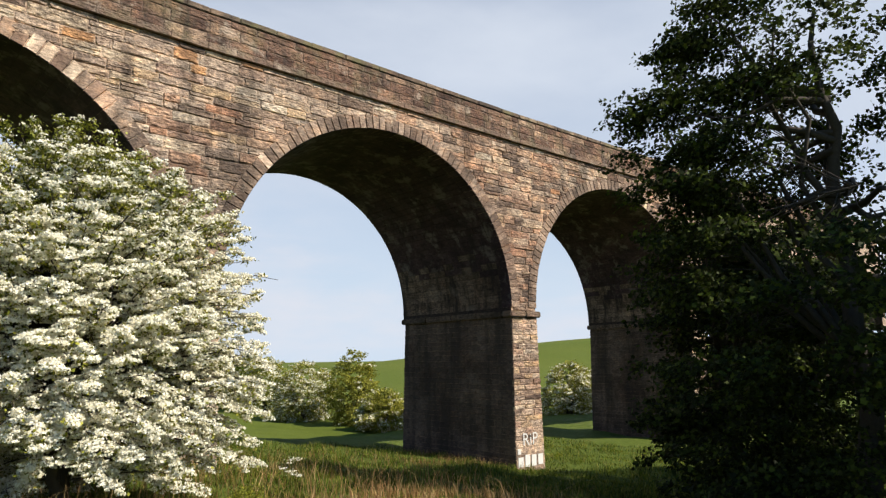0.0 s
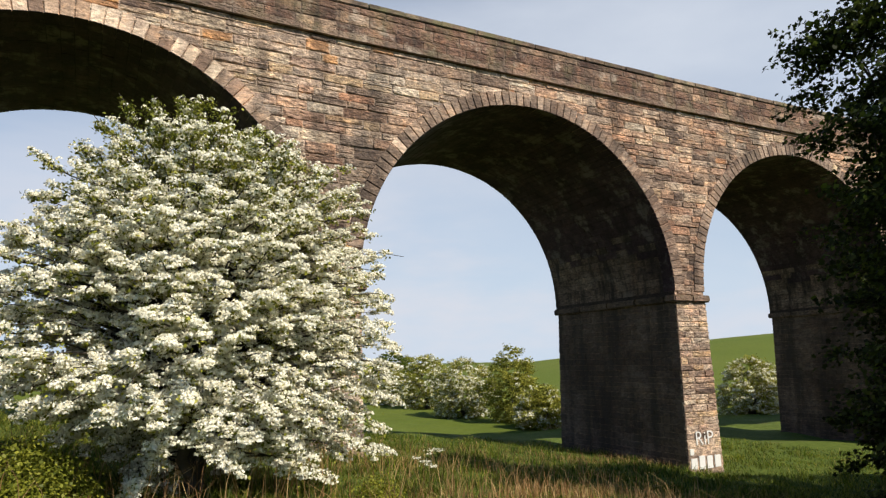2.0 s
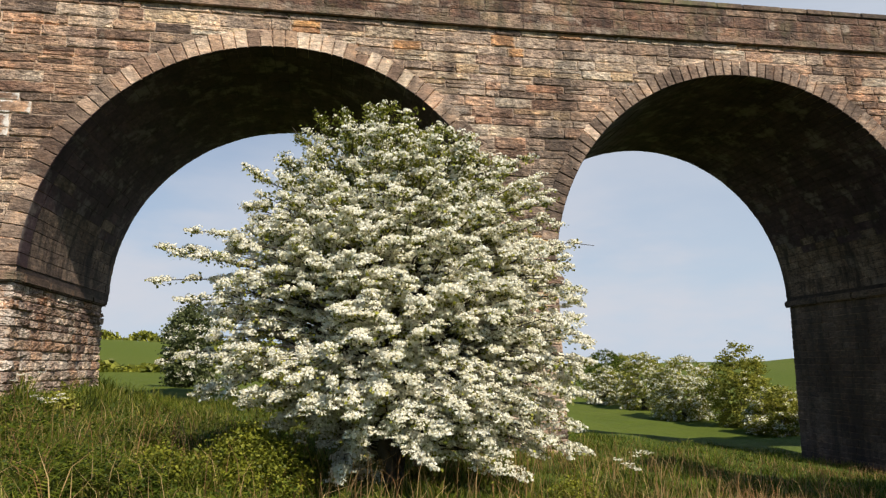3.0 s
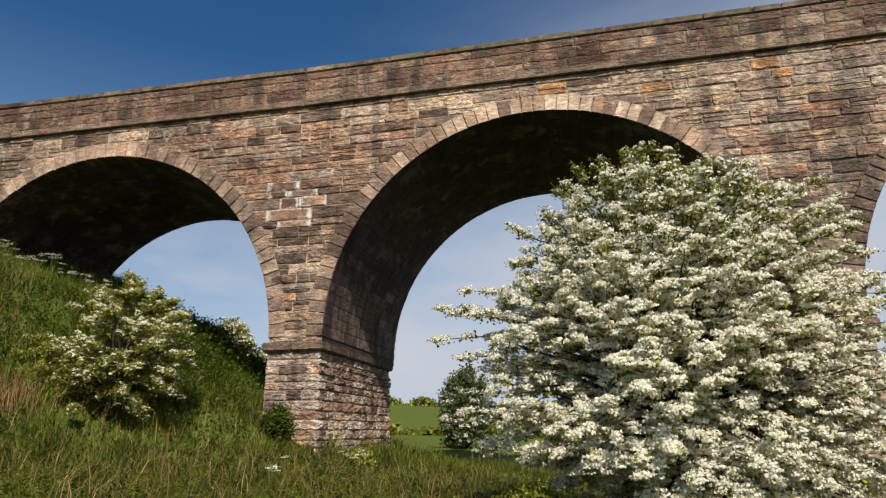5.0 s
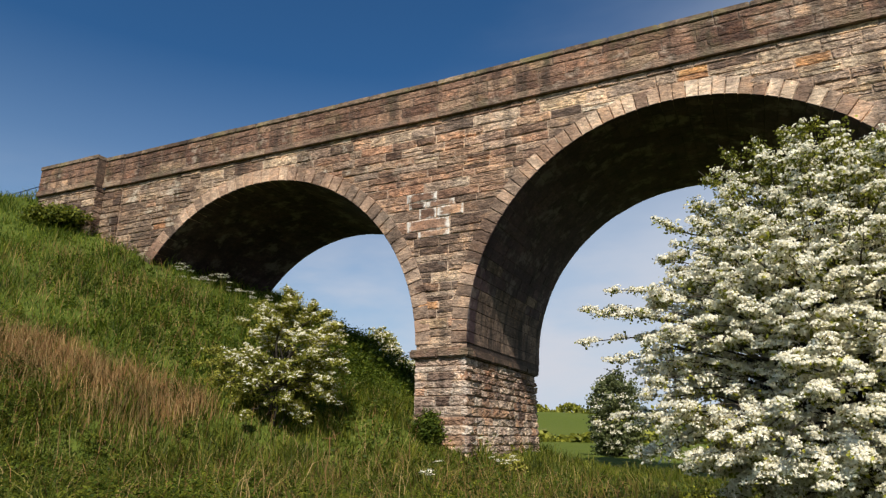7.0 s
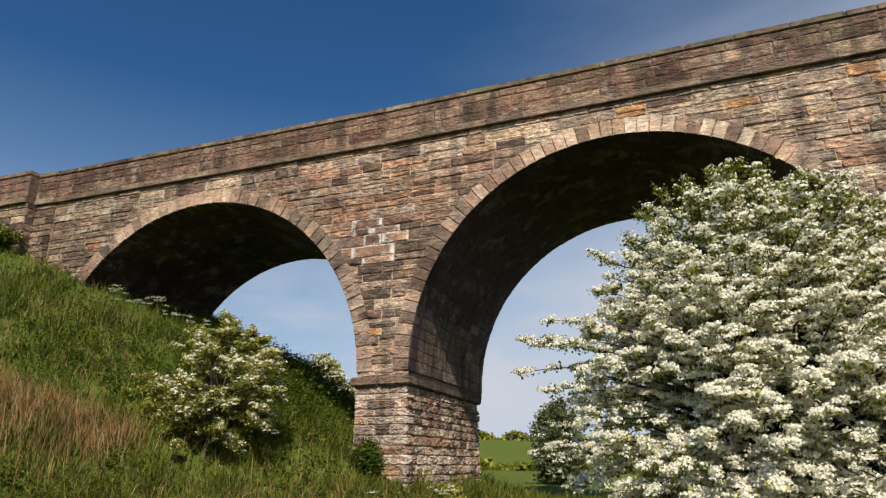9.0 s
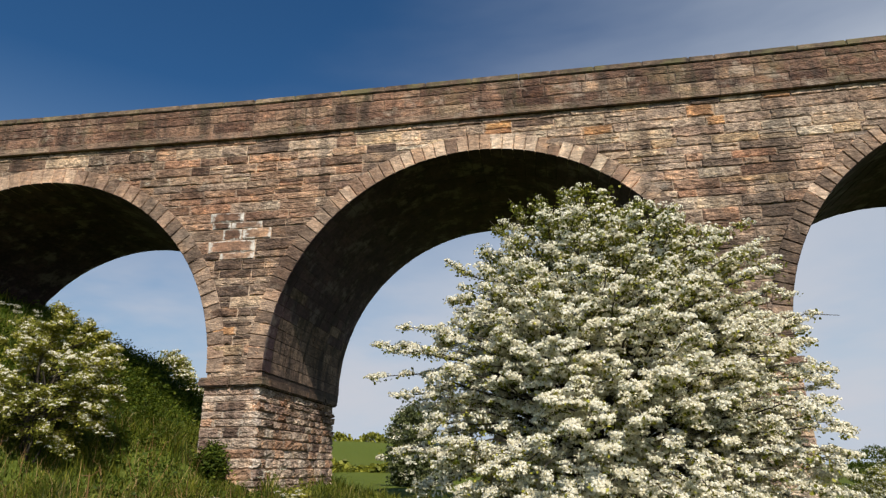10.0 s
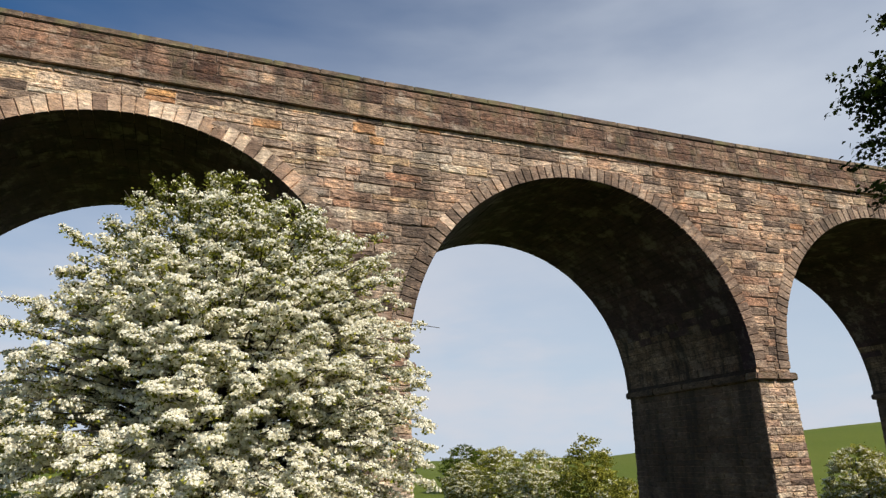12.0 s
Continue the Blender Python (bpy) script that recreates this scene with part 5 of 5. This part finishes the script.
def lay_face():
    r = np.random.default_rng(17)
    zs = courses(STRING_TOP, FACE_TOP, 0.24, 0.44, r)
    for z0, z1 in zip(zs, zs[1:]):
        # the open lengths of this course along the whole front
        spans, start = [], EDGE
        for c in CENTRES[:4]:
            lim = ring_limit(z0, 0)
            if lim is None:
                continue
            spans.append((start, c - lim))
            start = c + lim
        spans.append((start, CENTRES[3] + PITCH / 2))
        for a, b in spans:
            x = a
            while x < b - 0.02:
                w = r.uniform(0.45, 1.45) * (1.2 if z1 - z0 > 0.34 else 1.0)
                if b - x - w < 0.28:
                    w = b - x
                s, z = x + w / 2, (z0 + z1) / 2
                i, bay, lx = bay_of(s)
                meshes = rocks(M_PALEWALL, 14, 0.6, 0) if r.uniform() < min(max((s + 7.0) / 6.0, 0.06), max((20.0 - s) / 9.0, 0.12), 0.8) + (0.2 if z > 11.9 else 0.0) else rocks(M_WALL, 16, 0.6, 0)
                if r.uniform() < (0.75 * min(1.0, max(10.6 - z, 0) / 2.0) if s < 2 else 0.3 * min(1.0, max(s - 11.0, 0) / 5.0)):
                    meshes = rocks(M_SOOTY, 10, 0.6, 30)
                if r.uniform() < 0.05:
                    meshes = rocks(M_SOOTY, 10, 0.6, 30)
                if r.uniform() < min(max((-10.5 - s) / 4.0, 0.0), 0.85):
                    meshes = rocks(M_BUFF, 12, 0.6, 90)
                if abs(s + 8.2) < 0.75 and 8.6 < z < 10.3 and r.uniform() < (0.85 if z > 9.3 else 0.6):
                    meshes = rocks(M_LIME, 5, 0.4, 60)
                if r.uniform() < (0.2 if z > 11.9 and -6 < s < 10 and w < 1.0 else 0.02 if w < 1.0 else 0.0):
                    meshes = rocks(M_YELLOW, 4, 0.4, 70)
                h = z1 - z0
                if h > 0.27 and w < 1.4 and r.uniform() < 0.2:
                    # two thin stones in place of one
                    t = r.uniform(0.38, 0.62) * h
                    put_stone(bay, meshes, "stone", lx, z0 + t / 2, w, t, r.uniform(0.018, 0.05), r)
                    put_stone(bay, meshes, "stone", lx, z0 + (t + h) / 2, w, h - t, r.uniform(0.018, 0.05), r)
                else:
                    put_stone(bay, meshes, "stone", lx, z, w, h, r.uniform(0.02, 0.06), r, gap=0.012)
                x += w


lay_face()


def lay_ring(i):
    r = np.random.default_rng(40 + i)
    n = RINGS[i]
    shapes = [wedge(n, 500 + 10 * i + k, M_RING) for k in range(4)]
    dark = [wedge(n, 520 + 10 * i + k, M_RINGDARK) for k in range(4)]
    crown = [wedge(n, 505 + 10 * i + k, M_RINGPALE) for k in range(3)]
    for k in range(n):
        a = 90 - (k + 0.5) * 180 / n
        pale = r.uniform() < (0.9 * max(0.0, 1 - (abs(a) / 40) ** 2) if i == 1 else 0.03)
        brown = i > 1 or r.uniform() < min(max((abs(a) - 28) / 30, 0.12), 0.92)
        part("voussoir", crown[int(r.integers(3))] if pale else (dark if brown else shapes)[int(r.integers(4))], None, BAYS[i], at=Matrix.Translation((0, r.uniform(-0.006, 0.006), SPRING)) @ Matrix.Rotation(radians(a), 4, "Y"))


for i in range(5):
    lay_ring(i)


SMOOTH = []
for k in range(4):
    SMOOTH.append(rock_block(200 + k, 0.15, 0.6))
    SMOOTH[-1].materials.append(M_PALEWALL)


def lay_pier(i, sides):
    pier, foot = PIERS[i]
    s = LINE[i] + PITCH / 2
    r = np.random.default_rng(60 + i)
    low = min(gz(s - 1, line_y(s)), gz(s + 1, line_y(s)), gz(s, line_y(s) + 7)) - 0.3
    zs = courses(low, PIER_TOP, 0.19, 0.33, r)
    for k, (z0, z1) in enumerate(zip(zs, zs[1:])):
        z = (z0 + z1) / 2
        d = BATTER * (PIER_TOP - z)
        for face in sides:
            lo, hi = (-PIER_HALF - d - 0.03, PIER_HALF + d + 0.03) if face == "front" else (-d - 0.03, DEPTHS[i] + d)
            x = lo
            while x < hi - 0.02:
                w = r.uniform(0.45, 1.05)
                if x == lo:
                    w = 0.75 if k % 2 else 0.45
                if hi - x - w < 0.35:
                    w = hi - x
                m = x + w / 2
                if face == "front":
                    flat = i == 2 and z < -0.5  # the dressed stones that bear the letters
                    put_stone(pier, SMOOTH if flat else rocks(M_PIER, 12, 0.6, 20) if i == 0 else rocks(M_PALEWALL, 14, 0.6, 0), "stone", m, z, w, z1 - z0, 0.03 if flat else r.uniform(0.035, 0.06), r, y=0.03 - d)
                else:
                    sg = 1 if face == "right" else -1
                    # left sides are laid in the shade-toned copy of the stone
                    ob = put_stone(pier, rocks(M_PIER, 12, 0.6, 20) if face == "right" else rocks(M_PIERSHADE, 10, 0.4, 80), "stone", 0, z, w, z1 - z0, r.uniform(0.06, 0.12) if face == "right" else r.uniform(0.025, 0.045), r, turn=90 * sg, gap=0.014 if face == "right" else 0.006)
                    ob.location = (sg * (PIER_HALF - 0.01 + d), m, z)
                x += w


lay_pier(0, ("front", "right"))
lay_pier(1, ("front", "left"))
lay_pier(2, ("front", "left"))
lay_pier(3, ("front", "left"))


def lay_abutment():
    r = np.random.default_rng(77)
    zs = courses(9.4, FACE_TOP, 0.25, 0.4, r)
    for z0, z1 in zip(zs, zs[1:]):
        z = (z0 + z1) / 2
        for a, b, y in ((0.0, EDGE - PILASTER, 0.0), (LEFT_END - PILASTER, 0.0, -WING)):
            x = a
            while x < b - 0.02:
                w = r.uniform(0.4, 1.0)
                if b - x - w < 0.3:
                    w = b - x
                put_stone(core if y == 0.0 else wing, rocks(M_BUFF, 12, 0.6, 90) if r.uniform() < 0.7 else rocks(M_SOOTY, 10, 0.6, 30), "stone", x + w / 2, z, w, z1 - z0, r.uniform(0.03, 0.05), r, y=y)
                x += w
        put_stone(wing, rocks(M_SOOTY, 10, 0.6, 30), "stone", 0.0, z, WING, z1 - z0, 0.03, r, turn=90).location = (-0.03, -WING / 2, z)


lay_abutment()
